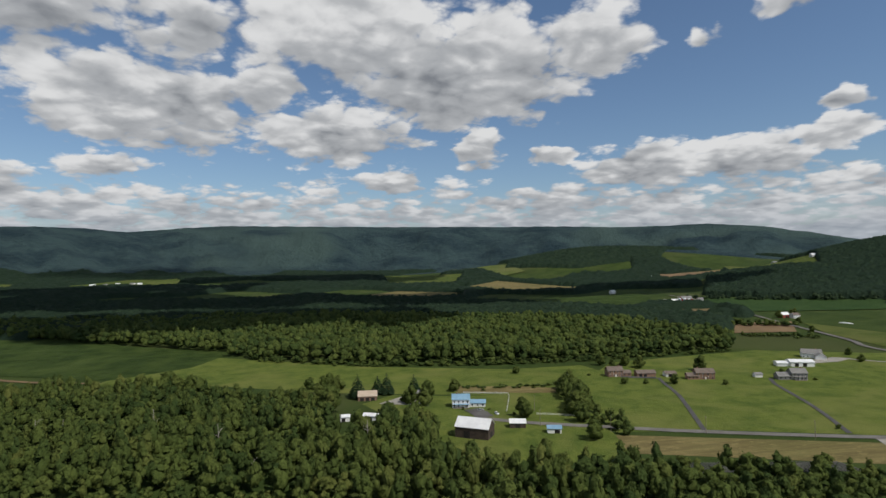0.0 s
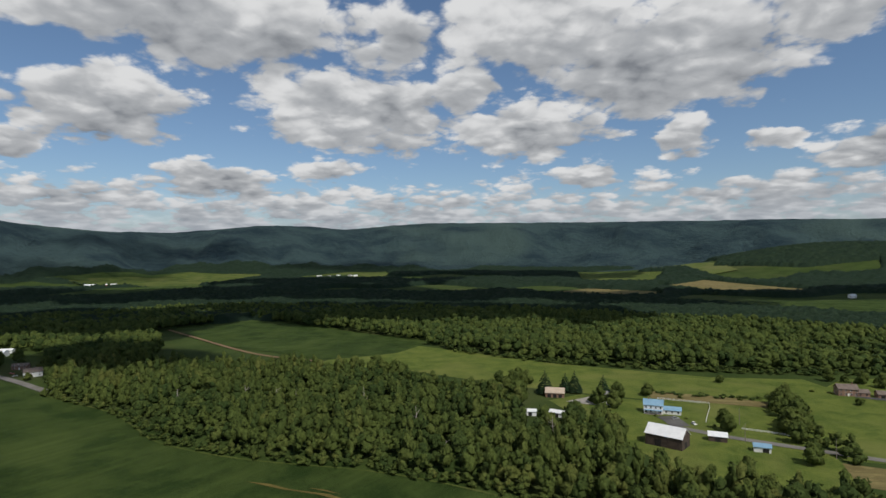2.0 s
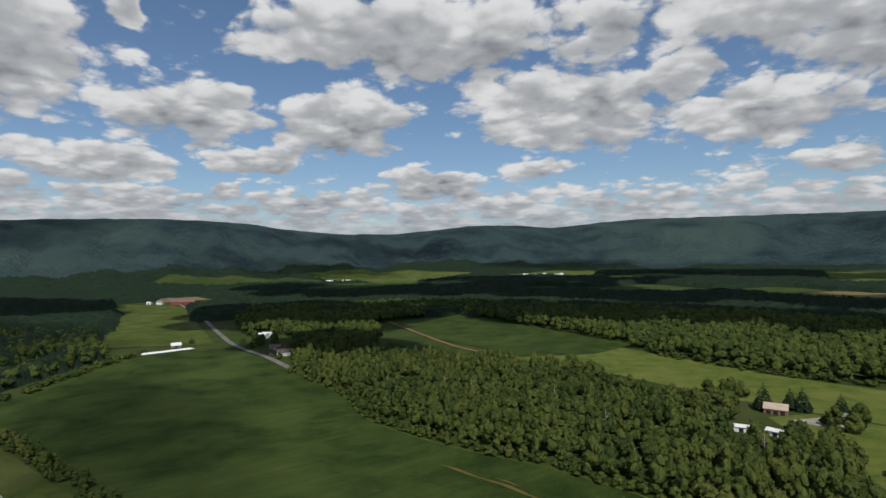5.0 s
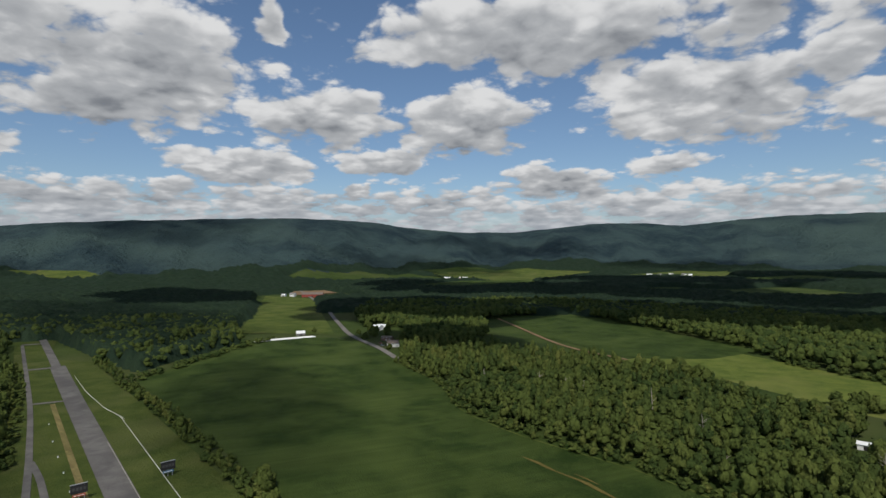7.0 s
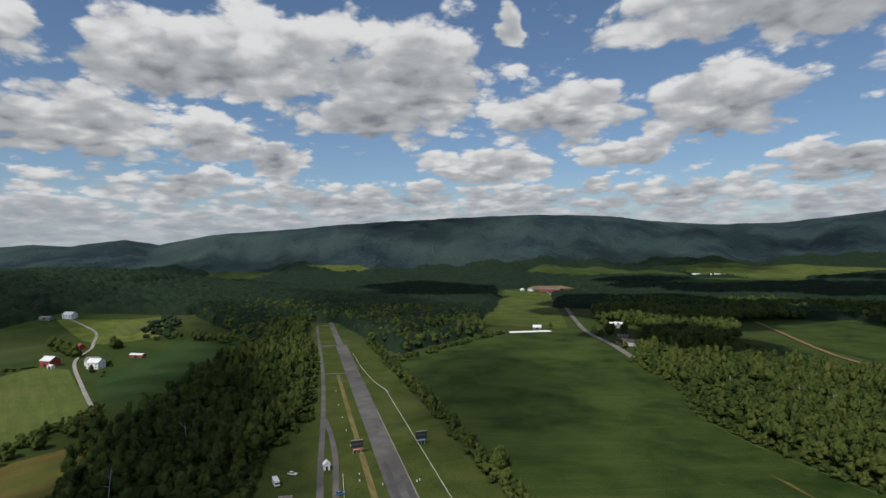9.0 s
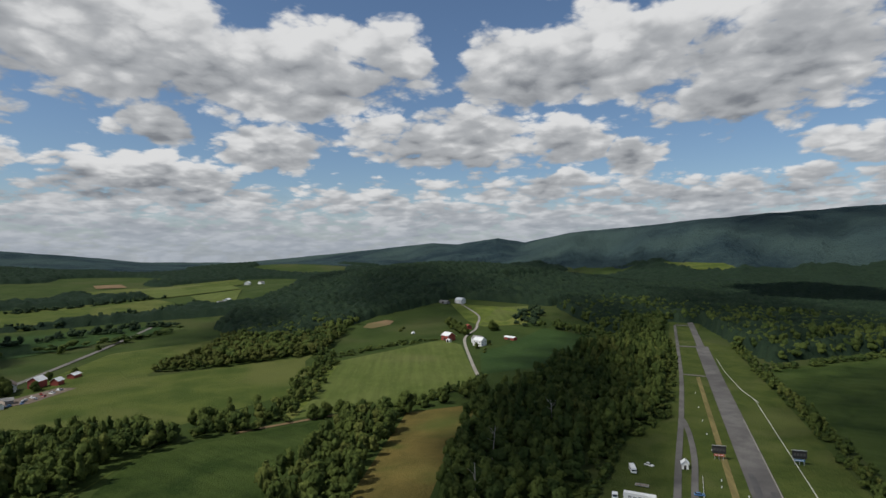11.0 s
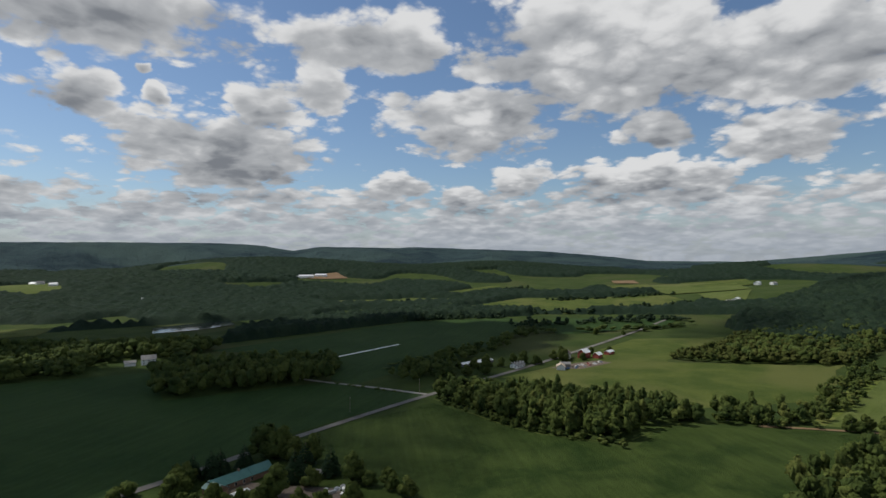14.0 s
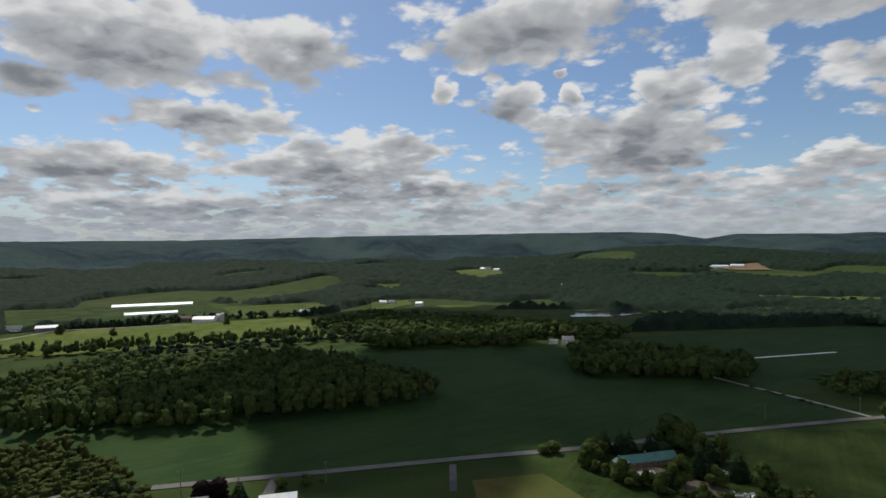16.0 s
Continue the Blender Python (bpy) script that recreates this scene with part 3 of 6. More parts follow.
patch("far_field", [(336, 1029), (512, 1049), (487, 941), (336, 970)], "soil", "bare brown field along the road")
patch("far_field", [(433, 838), (518, 838), (459, 732), (378, 732)], "soil", "tan field beside the farmstead")
patch("far_field", [(525, 823), (556, 707), (475, 605), (486, 717)], "pasture", "light green field by the road")
patch("far_field", [(-1278, 1854), (-1220, 2185), (-1022, 2233), (-929, 1945), (-1150, 1800)], "pasture", "light green field")
patch("far_field", [(-900, 1966), (-533, 2166), (-495, 2010), (-762, 1783)], "soy", "green strip field")
patch("far_field", [(-1399, 882), (-1478, 1210), (-1346, 1423), (-1182, 1350), (-1185, 1005)], "soy", "green strip field")
patch("far_field", [(-1753, 1247), (-1687, 1717), (-1427, 1911), (-1279, 1459), (-1441, 1290)], "pasture", "light green field beside the farm")
patch("far_field", [(-1284, 1871), (-1068, 2269), (-958, 2034), (-1145, 1743)], "pasture", "pale strip field")
patch("far_field", [(-2065, -45), (-2030, 119), (-1855, 220), (-1976, 34)], "pasture", "light green field under the ridge")
patch("far_field", [(-1771, 1191), (-1812, 1598), (-1664, 1724), (-1681, 1341)], "soy", "green field under the ridge")
patch("far_field", [(-587, 67), (-723, 193), (-689, 198), (-581, 100)], "pasture", "thin clearing in the wood")
patch("far_field", [(-555, -1097), (-802, -1085), (-770, -830), (-595, -813), (-465, -938)], "soy", "light green valley field")
patch("far_field", [(-393, -811), (-464, -760), (-498, -681), (-383, -633), (-292, -631)], "corn", "dark green valley field")
patch("far_field", [(-1021, -1359), (-1324, -1311), (-1066, -1011), (-859, -1067)], "hay", "yellowish far field")
patch("far_field", [(-912, -1406), (-1066, -1393), (-952, -1137), (-827, -1226)], "pasture", "light green far field")
patch("far_field", [(-1071, -1573), (-1136, -1539), (-1071, -1433), (-1011, -1478)], "soil", "reddish far field")
patch("far_field", [(-2056, 42), (-2005, 162), (-1881, 214), (-1958, 91)], "pasture", "green far field below the ridge")
patch("far_field", [(-1030, -337), (-1158, -260), (-1188, -203), (-1016, -297)], "pasture", "light field below the ridge")
patch("far_field", [(-666, -244), (-807, -258), (-839, -205), (-700, -218)], "hay", "sunlit hill field")
patch("far_field", [(-269, -1022), (-535, -1193), (-843, -1056), (-750, -859), (-452, -858)], "pasture", "light green valley field")
patch("far_field", [(-299, -740), (-451, -784), (-555, -699), (-470, -630), (-320, -678)], "corn", "green valley field")
patch("far_field", [(-390, -1409), (-674, -1614), (-614, -1448), (-408, -1302)], "pasture", "light green far field")
patch("far_field", [(-63, -1325), (-247, -1290), (-368, -1162), (-210, -1145), (-70, -1218)], "hay", "pale far field")
patch("far_field", [(-80, -2003), (-176, -2031), (-194, -1927), (-116, -1919)], "soil", "tan field on a far hill")
patch("far_field", [(-1165, -1366), (-1410, -1342), (-1283, -1180), (-1047, -1165)], "pasture", "green far field")
patch("far_field", [(-901, -1015), (-1033, -983), (-786, -780), (-738, -798)], "hay", "yellow green far field")
patch("far_field", [(-125, -2007), (-226, -2058), (-249, -1944), (-144, -1916)], "soil", "tan field on a far hill")
patch("far_field", [(-267, -1319), (-399, -1244), (-378, -1190), (-247, -1246)], "hay", "pale strip field")
patch("far_field", [(392, -1749), (181, -1887), (160, -1795), (360, -1650)], "soil", "tan field on a far hill")
patch("far_field", [(685, -1566), (671, -2003), (510, -1582), (613, -1515)], "hay", "light far clearing")
patch("far_field", [(492, -974), (373, -1013), (342, -964), (445, -916)], "pasture", "green clearing")
patch("far_field", [(816, -1320), (740, -1343), (718, -1297), (790, -1271)], "pasture", "green clearing")
patch("far_field", [(640, -990), (607, -1060), (550, -906), (576, -871)], "pasture", "light clearing beside the hamlet")
patch("far_field", [(1227, -641), (1097, -756), (906, -575), (949, -474)], "soy", "striped field behind the poultry sheds")
patch("far_field", [(884, -827), (754, -961), (643, -868), (717, -694)], "pasture", "light green field")
patch("far_field", [(627, -1499), (593, -1677), (507, -1556), (550, -1471)], "hay", "light far clearing")
patch("far_field", [(802, -1242), (705, -1311), (701, -1233), (753, -1182)], "pasture", "green clearing")
patch("far_field", [(460, -917), (367, -971), (370, -904), (428, -889)], "pasture", "green clearing")
patch("far_field", [(619, -956), (590, -1056), (542, -978), (559, -910)], "pasture", "pale green clearing")

# ---- roads ----
STRIP = [(120, 48.4), (-200, 42.0), (-400, 38.0), (-612, 33.8)]
ribbon("drag_strip", STRIP, 12.5, "asphalt", "long straight grey asphalt drag strip with dark tyre marks", up=0.08)
ribbon("strip_end", [(-608, 33.0), (-700, 30.5), (-800, 27.0)], 7.5, "asphalt", "narrower asphalt run-off at the end of the strip", up=0.06)
ribbon("return_road", [(100, 4), (-186, 6), (-330, 9.5), (-458, 11), (-632, 9), (-764, 7)], 3.2, "asphalt", "narrow grey asphalt return road", up=0.06)
ribbon("return_road", [(-150, 13), (-194, 13), (-245, 14.5), (-290, 13), (-318, 10)], 3.0, "asphalt", "second lane of the return road", up=0.10)
ribbon("link_road", [(-458, 11), (-455, 31)], 4.5, "asphalt", "short asphalt link to the strip", up=0.12)
ribbon("link_road", [(-606, 10), (-606, 28)], 7, "asphalt", "short asphalt link to the strip", up=0.12)
ribbon("link_road", [(-766, 7), (-768, 30)], 6, "asphalt", "asphalt turn at the end of the strip", up=0.12)
ribbon("country_road", [(20, 366), (50, 353), (106, 339), (149, 329), (244, 313), (420, 292), (700, 262)], 6.0, "road", "grey two-lane country road")
ribbon("driveway", [(152, 332), (172, 415), (176, 450), (180, 474)], 3.0, "tar", "black tarred driveway")
ribbon("driveway", [(178, 474), (150, 480)], 6.0, "tar", "black tarred driveway", up=0.09)
ribbon("driveway", [(230, 321), (247, 378), (261, 446), (268, 464)], 3.0, "tar", "black tarred driveway")
ribbon("farm_lane", [(240, 312), (238, 280), (280, 230)], 5.0, "gravel", "gravel lane")
ribbon("country_road", [(560, 270), (505, 400), (458, 584), (473, 659), (491, 795), (522, 1008), (541, 1207), (530, 1320)], 6.5, "road", "grey country road past the farms")
ribbon("country_road", [(-439, 310), (-525, 334), (-628, 355), (-760, 402), (-1020, 499), (-1295, 582), (-1500, 640)], 7.0, "road", "grey country road climbing past the barn")
ribbon("farm_lane", [(-813, -324), (-740, -268), (-673, -247), (-640, -238), (-573, -229), (-452, -178), (-375, -143), (-330, -125)], 3.2, "gravel", "pale gravel farm lane winding up the hill")
ribbon("farm_lane", [(-252, -198), (-218, -222), (-195, -236)], 3.5, "soil", "dirt track along the field edge")
ribbon("country_road", [(470, -45), (346, -133), (251, -195), (187, -237), (128, -274), (65, -319), (-33, -383), (-163, -458), (-370, -590), (-560, -720)], 5.4, "road", "straight grey country road through the crops")
ribbon("farm_track", [(-33, -386), (0, -424), (36, -461), (60, -490)], 4.0, "gravel", "pale gravel farm track")
ribbon("driveway", [(180, -196), (191, -226)], 3.5, "asphalt", "short asphalt driveway")
ribbon("driveway", [(255, -160), (266, -184)], 5.0, "asphalt", "wide asphalt driveway")
ribbon("farm_lane", [(867, -424), (881, -505), (835, -547), (760, -620)], 5.0, "gravel", "pale lane to the poultry farm")
ribbon("farm_track", [(-655, 640), (-560, 590), (-400, 508), (-300, 488)], 5.0, "soil", "brown dirt track at the field edge")


# ---- woods ----
ICO = ((0, 0, 1), *((0.894 * math.cos(i * 1.2566), 0.894 * math.sin(i * 1.2566), 0.447) for i in range(5)),
       *((0.894 * math.cos(i * 1.2566 + 0.6283), 0.894 * math.sin(i * 1.2566 + 0.6283), -0.447) for i in range(5)), (0, 0, -1))
ICO_FACES = [f for i in range(5) for f in ((0, 1 + i, 1 + (i + 1) % 5), (1 + i, 6 + i, 1 + (i + 1) % 5), (1 + (i + 1) % 5, 6 + i, 6 + (i + 1) % 5), (11, 6 + (i + 1) % 5, 6 + i))]


def tree_shape(rng, lumps, quads, size, squat=1.0):
    """A domed crown: uneven boughs, each a rounded mass of leaves with loose clumps standing off it; unit height 1.
    Triangles' corners and their outward ways."""
    k = rng.normal(size=(lumps, 3))
    k[:, 2] = np.abs(k[:, 2]) * 1.2 - 0.6
    k /= np.linalg.norm(k, axis=1)[:, None]
    k[0] = (rng.uniform(-.3, .3), rng.uniform(-.3, .3), 0.95)
    bough = k * np.array([0.20, 0.20, 0.31]) * rng.uniform(0.75, 1.15, (lumps, 1)) + np.array([rng.uniform(-.04, .04), rng.uniform(-.04, .04), 0.50])
    girth = rng.uniform(0.105, 0.175, lumps) * (1.0 + 1.2 / lumps)
    if lumps > 2:       # the full middle of the crown
        k[1], bough[1], girth[1] = (0, 0, 0.2), (0, 0, 0.46), 0.235
    ball = np.array(ICO)
    vs, os = [], []
    for i in range(lumps):
        p = ball * rng.uniform(0.62, 1.14, (12, 1)) * girth[i] * np.array([0.97, 0.97, 1.2 if lumps > 1 else 2.0]) + bough[i] * np.array([1, 1, 1 if lumps > 1 else 0.75])
        o = ball * 0.62 + k[i] * 0.35 + np.array([0, 0, 0.22]) + rng.normal(size=(12, 3)) * 0.16
        vs.append(p[np.array(ICO_FACES)].reshape(-1, 3))
        os.append(o[np.array(ICO_FACES)].reshape(-1, 3))
    pick = rng.randint(0, lumps, quads)
    d = rng.normal(size=(quads, 3)) + k[pick] * 0.8
    d[:, 2] += 0.25
    d /= np.linalg.norm(d, axis=1)[:, None]
    c = bough[pick] + d * (girth[pick] * rng.uniform(0.84, 1.12, quads))[:, None]
    nrm = d + rng.normal(size=(quads, 3)) * 0.45
    nrm /= np.linalg.norm(nrm, axis=1)[:, None]
    t = np.cross(nrm, rng.normal(size=(quads, 3)))
    t /= np.linalg.norm(t, axis=1)[:, None]
    b = np.cross(nrm, t)
    s = size * (0.5 + 0.8 * rng.rand(quads, 1))
    e = 0.5 + 0.9 * rng.rand(quads, 4)
    q = np.stack([c - t * s * e[:, :1], c - b * s * e[:, 1:2], c + t * s * e[:, 2:3], c + b * s * e[:, 3:]], 1)
    out = d * 0.7 + k[pick] * 0.35 + np.array([0, 0, 0.15]) + rng.normal(size=(quads, 3)) * 0.28
    vs.append(q[:, (0, 1, 2, 0, 2, 3)].reshape(-1, 3))
    os.append(np.repeat(out, 6, axis=0))
    v, o = np.vstack(vs), np.vstack(os)
    v[:, :2] *= squat
    return v, o / np.linalg.norm(o, axis=1)[:, None]


def spruce_shape(rng, tiers, quads, size):
    """A cone of drooping needle sprays; unit height 1."""
    h = 0.08 + 0.92 * (1 - np.sqrt(rng.rand(quads)))
    tier = np.round(h * tiers) / tiers
    a = rng.rand(quads) * 6.283
    rad = 0.30 * (1 - h) * (0.75 + 0.45 * rng.rand(quads)) + 0.01
    d = np.stack([np.cos(a), np.sin(a), np.full(quads, 0.35)], 1)
    c = np.stack([rad * np.cos(a), rad * np.sin(a), 0.6 * h + 0.4 * tier], 1)
    t = np.stack([-np.sin(a), np.cos(a), np.zeros(quads)], 1)
    b = np.stack([np.cos(a) * 0.8, np.sin(a) * 0.8, np.full(quads, -0.6)], 1)
    s = size * (0.6 + 0.7 * rng.rand(quads, 1)) * (1.25 - h[:, None])
    v = np.stack([c - t * s, c - b * s * 0.8, c + t * s, c + b * s], 1)
    out = d / np.linalg.norm(d, axis=1)[:, None] + rng.normal(size=(quads, 3)) * 0.15
    return v[:, (0, 1, 2, 0, 2, 3)].reshape(-1, 3), np.repeat(out, 6, axis=0)


RNG = np.random.RandomState(11)
LOD = [[tree_shape(RNG, RNG.randint(6, 9), 96, 0.047) for _ in range(14)], [tree_shape(RNG, RNG.randint(3, 6), 15, 0.05) for _ in range(12)],
       [tree_shape(RNG, 2, 9, 0.10, 1.2) for _ in range(9)]]


def scatter(outline, spacing, rng, holes=(), thin=0.0):
    xs, ys = [p[0] for p in outline], [p[1] for p in outline]
    gx, gy = np.meshgrid(np.arange(min(xs), max(xs), spacing), np.arange(min(ys), max(ys), spacing))
    x = gx.ravel() + rng.uniform(-.5, .5, gx.size) * spacing
    y = gy.ravel() + rng.uniform(-.5, .5, gx.size) * spacing
    keep = inside(outline, x, y) & (rng.rand(len(x)) >= thin)
    for h in holes:
        keep &= ~inside(h, x, y)
    return x[keep], y[keep]


def canopy(keep, bounds, grid, spacing, tall, label, tints=(0.0, 0.26)):
    """A wood seen from afar: crown beside crown as one uneven roof of leaves that comes down to the ground at the wood's edge.
    keep(x, y) tells which places are wooded."""
    rng = np.random.RandomState(int(abs(bounds[0] * 3 + bounds[1] * 7)) % 9973)
    x0, y0, x1, y1 = bounds
    nx, ny = int((x1 - x0) / grid) + 2, int((y1 - y0) / grid) + 2
    gx, gy = np.meshgrid(x0 + np.arange(nx) * grid, y0 + np.arange(ny) * grid, indexing="ij")
    gx, gy = gx + rng.uniform(-.3, .3, gx.shape) * grid, gy + rng.uniform(-.3, .3, gx.shape) * grid
    # one crown in each square of the spacing
    mx, my = int((x1 - x0) / spacing) + 4, int((y1 - y0) / spacing) + 4
    jx, jy = rng.uniform(.1, .9, (mx, my)), rng.uniform(.1, .9, (mx, my))
    high = tall[0] + (tall[1] - tall[0]) * rng.rand(mx, my)
    shade = rng.rand(mx, my)
    wide = spacing * rng.uniform(0.7, 1.05, (mx, my))
    ci, cj = ((gx - x0) / spacing).astype(int) + 1, ((gy - y0) / spacing).astype(int) + 1
    top, tint = np.full(gx.shape, 0.0), np.zeros(gx.shape)
    for di in (-1, 0, 1):
        for dj in (-1, 0, 1):
            i, j = np.clip(ci + di, 0, mx - 1), np.clip(cj + dj, 0, my - 1)
            px, py = x0 + (i - 1 + jx[i, j]) * spacing, y0 + (j - 1 + jy[i, j]) * spacing
            d2 = ((gx - px) ** 2 + (gy - py) ** 2) / wide[i, j] ** 2
            h = high[i, j] * (1 - 0.85 * d2)
            tint = np.where(h > top, shade[i, j], tint)
            top = np.maximum(top, h)
    wooded = keep(gx.ravel(), gy.ravel()).reshape(gx.shape)
    deep = wooded.copy()
    deep[1:], deep[:-1] = deep[1:] & wooded[:-1], deep[:-1] & wooded[1:]
    deep[:, 1:], deep[:, :-1] = deep[:, 1:] & wooded[:, :-1], deep[:, :-1] & wooded[:, 1:]
    top = np.where(deep, np.maximum(top, tall[0] * 0.30), np.where(wooded, tall[0] * rng.uniform(0.35, 0.75, gx.shape), -1.0))
    gz = height(gx, gy) + top
    out = np.stack([-np.gradient(gz, axis=0) / grid * 0.8, -np.gradient(gz, axis=1) / grid * 0.8, np.ones_like(gz)], -1)
    out /= np.linalg.norm(out, axis=-1)[..., None]
    cell = wooded[:-1, :-1] | wooded[1:, :-1] | wooded[:-1, 1:] | wooded[1:, 1:]
    i, j = np.nonzero(cell)
    f = np.stack([i * ny + j, (i + 1) * ny + j, (i + 1) * ny + j + 1, i * ny + j + 1], -1)
    used, f = np.unique(f.ravel(), return_inverse=True)
    v = np.stack([gx, gy, gz], -1).reshape(-1, 3)[used]
    # far crowns wear the leaf colour with haze and shade mixed in
    me = mesh_of("woodland", v, f.reshape(-1, 4), ["hazed_leaf"], tint=(tints[0] + (tints[1] - tints[0]) * tint).ravel()[used], out=out.reshape(-1, 3)[used])
    me.polygons.foreach_set("use_smooth", np.ones(len(me.polygons), bool))
    return tagged(new("woodland", me), label, "woodland", "", "stuff")


def stand(x, y, label, lod, spacing, tall, material="leaf", name="woodland", category="woodland", shapes=None):
    """Trees at the given places, in one mesh of leaf clumps."""
    rng = np.random.RandomState(int(abs(x.sum() * 3 + len(x))) % 9973)
    shapes = shapes or LOD[lod]
    z = height(x, y)
    patchy = np.sin(x * 0.031 + 1) * np.sin(y * 0.027) + 0.6 * np.sin(x * 0.011 - y * 0.017)
    hgt = (tall[0] + (tall[1] - tall[0]) * rng.rand(len(x)) ** 1.5) * (1 + 0.14 * patchy)
    wide = spacing * (rng.uniform(1.2, 2.2, len(x)) if lod == 0 else rng.uniform(1.5, 2.5, len(x)))
    tint = np.clip(rng.rand(len(x)) * 0.92 + 0.12 * patchy + 0.04, 0, 1)
    tint = (0.12 + 0.68 * tint, 0.10 + 0.58 * tint, 0.10 + 0.38 * tint)[lod]
    turn = rng.rand(len(x)) * 6.283
    kinds = rng.randint(0, len(shapes), len(x))
    vs, ts, os = [], [], []
    for k, (tv, to) in enumerate(shapes):
        sel = kinds == k
        c, s = np.cos(turn[sel])[:, None], np.sin(turn[sel])[:, None]
        w = wide[sel][:, None]
        vs.append(np.stack([(tv[:, 0] * c - tv[:, 1] * s) * w + x[sel][:, None], (tv[:, 0] * s + tv[:, 1] * c) * w + y[sel][:, None],
                            tv[:, 2] * hgt[sel][:, None] + z[sel][:, None]], -1).reshape(-1, 3))
        os.append(np.stack([to[:, 0] * c - to[:, 1] * s, to[:, 0] * s + to[:, 1] * c, to[:, 2] + 0 * c], -1).reshape(-1, 3))
        ts.append(np.repeat(tint[sel], len(tv)))
    v = np.vstack(vs)
    me = mesh_of(name, v, np.arange(len(v)).reshape(-1, 3), [material], tint=np.concatenate(ts), out=np.vstack(os))
    return tagged(new(name, me), label, category, "", "stuff")


def wood(outline, label, lod=0, spacing=7.5, tall=(13, 20), material="leaf", holes=(), thin=0.0):
    if lod > 1:
        def wooded(x, y):
            hit = inside(outline, x, y)
            for h in holes:
                hit &= ~inside(h, x, y)
            return hit

        xs, ys = [p[0] for p in outline], [p[1] for p in outline]
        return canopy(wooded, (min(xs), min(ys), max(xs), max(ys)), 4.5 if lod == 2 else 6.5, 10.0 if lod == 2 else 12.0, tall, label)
    rng = np.random.RandomState(int(abs(outline[0][0] * 7 + outline[0][1])) % 9973)
    x, y = scatter(outline, spacing, rng, holes, thin)
    return stand(x, y, label, lod, spacing, tall, material)


def hedge(line, label, tall=(3, 6), spacing=3.5, rows=2, lod=1, material="leaf", gap=0.0, wide=None):
    """Bushes or trees along a line."""
    rng = np.random.RandomState(int(abs(line[0][0] * 5 + line[0][1] * 3)) % 9973)
    xs, ys = [], []
    for (x1, y1), (x2, y2) in zip(line, line[1:]):
        k = max(1, int(math.hypot(x2 - x1, y2 - y1) / spacing))
        for i in range(k):
            for r in range(rows):
                if rng.rand() < gap:
                    continue
                t = (i + rng.rand()) / k
                xs.append(x1 + (x2 - x1) * t + rng.uniform(-1, 1) * spacing * 0.6 * rows)
                ys.append(y1 + (y2 - y1) * t + rng.uniform(-1, 1) * spacing * 0.6 * rows)
    return stand(np.array(xs), np.array(ys), label, lod, wide or spacing, tall, material, "hedgerow", "hedgerow")


OPEN = OUTLINES + [[(-720, 300), (-600, 345), (-470, 316), (-480, 365), (-560, 395), (-640, 440), (-720, 440)]]
NEAR_WOOD = [(-436, 309), (-343, 291), (-290, 266), (-255, 250), (-195, 244), (-125, 250), (-80, 247), (-40, 238), (10, 216), (90, 205), (180, 212), (200, 244),
             (110, 262), (40, 272), (14, 286), (-3, 313), (-10, 345), (-28, 372), (-66, 384), (-95, 392), (-130, 412), (-188, 436), (-237, 446), (-300, 430), (-400, 430), (-470, 415), (-500, 350)]
wood(NEAR_WOOD, "dense mixed deciduous wood along the soybean field", 0, 7.2, (8, 19), holes=[[(-72, 335), (-42, 335), (-38, 390), (-75, 380)], [(-6, 276), (40, 262), (48, 330), (-2, 330)]])
wood([(-302, -121), (-420, -95), (-455, -98), (-629, -50), (-640, -4), (-518, 2), (-320, -4), (-250, -28), (-182, -34), (-100, -40), (-60, -60), (-90, -72), (-156, -89), (-212, -104)],
     "thick green wood beside the drag strip", 0, 7.5, (11, 20))
wood([(-640, -50), (-800, -60), (-800, -4), (-640, -4)], "thick green wood beside the drag strip", 1, 8.0, (13, 19))
wood([(-35, -374), (-60, -285), (-99, -238), (-134, -256), (-160, -262), (-175, -290), (-120, -350), (-60, -396)], "belt of deciduous trees between the fields", 0, 7.5, (12, 18))
wood([(162, -441), (29, -455), (12, -520), (14, -560), (100, -570), (178, -556)], "dark clump of trees in the crops", 1, 8.0, (13, 17))
wood([(360, -222), (300, -275), (240, -330), (253, -365), (320, -405), (387, -438), (500, -400), (585, -345), (592, -258), (455, -178)], "broad wood standing among the crop fields", 1, 8.0, (13, 18))
wood([(-100, -136), (-128, -162), (-186, -173), (-235, -190), (-262, -178), (-273, -163), (-200, -141), (-144, -126), (-100, -110)], "row of trees between two fields", 0, 7.0, (9, 15))
wood([(330, -118), (300, -140), (340, -165), (400, -175), (450, -140), (400, -90)], "dull green and russet thicket beside the road", 1, 5.5, (5, 9), "russet")
wood([(-500, 350), (-470, 430), (-520, 500), (-660, 600), (-640, 800), (-522, 720), (-324, 666), (-199, 594), (-81, 556), (95, 550), (153, 566), (309, 604), (350, 700), (200, 900), (-300, 1000), (-800, 900), (-1000, 600), (-850, 480), (-640, 380)],
     "wide deciduous wood across the valley", 1, 10.0, (14, 20), holes=OPEN)
wood([(350, 700), (424, 820), (365, 994), (139, 1204), (-276, 1407), (-606, 1300), (-1300, 1200), (-1600, 900), (-1500, 700), (-1250, 700), (-1000, 600), (-800, 900), (-300, 1000), (200, 900)],
     "far woods on the valley floor", 2, 12.0, (13, 18), holes=OPEN)
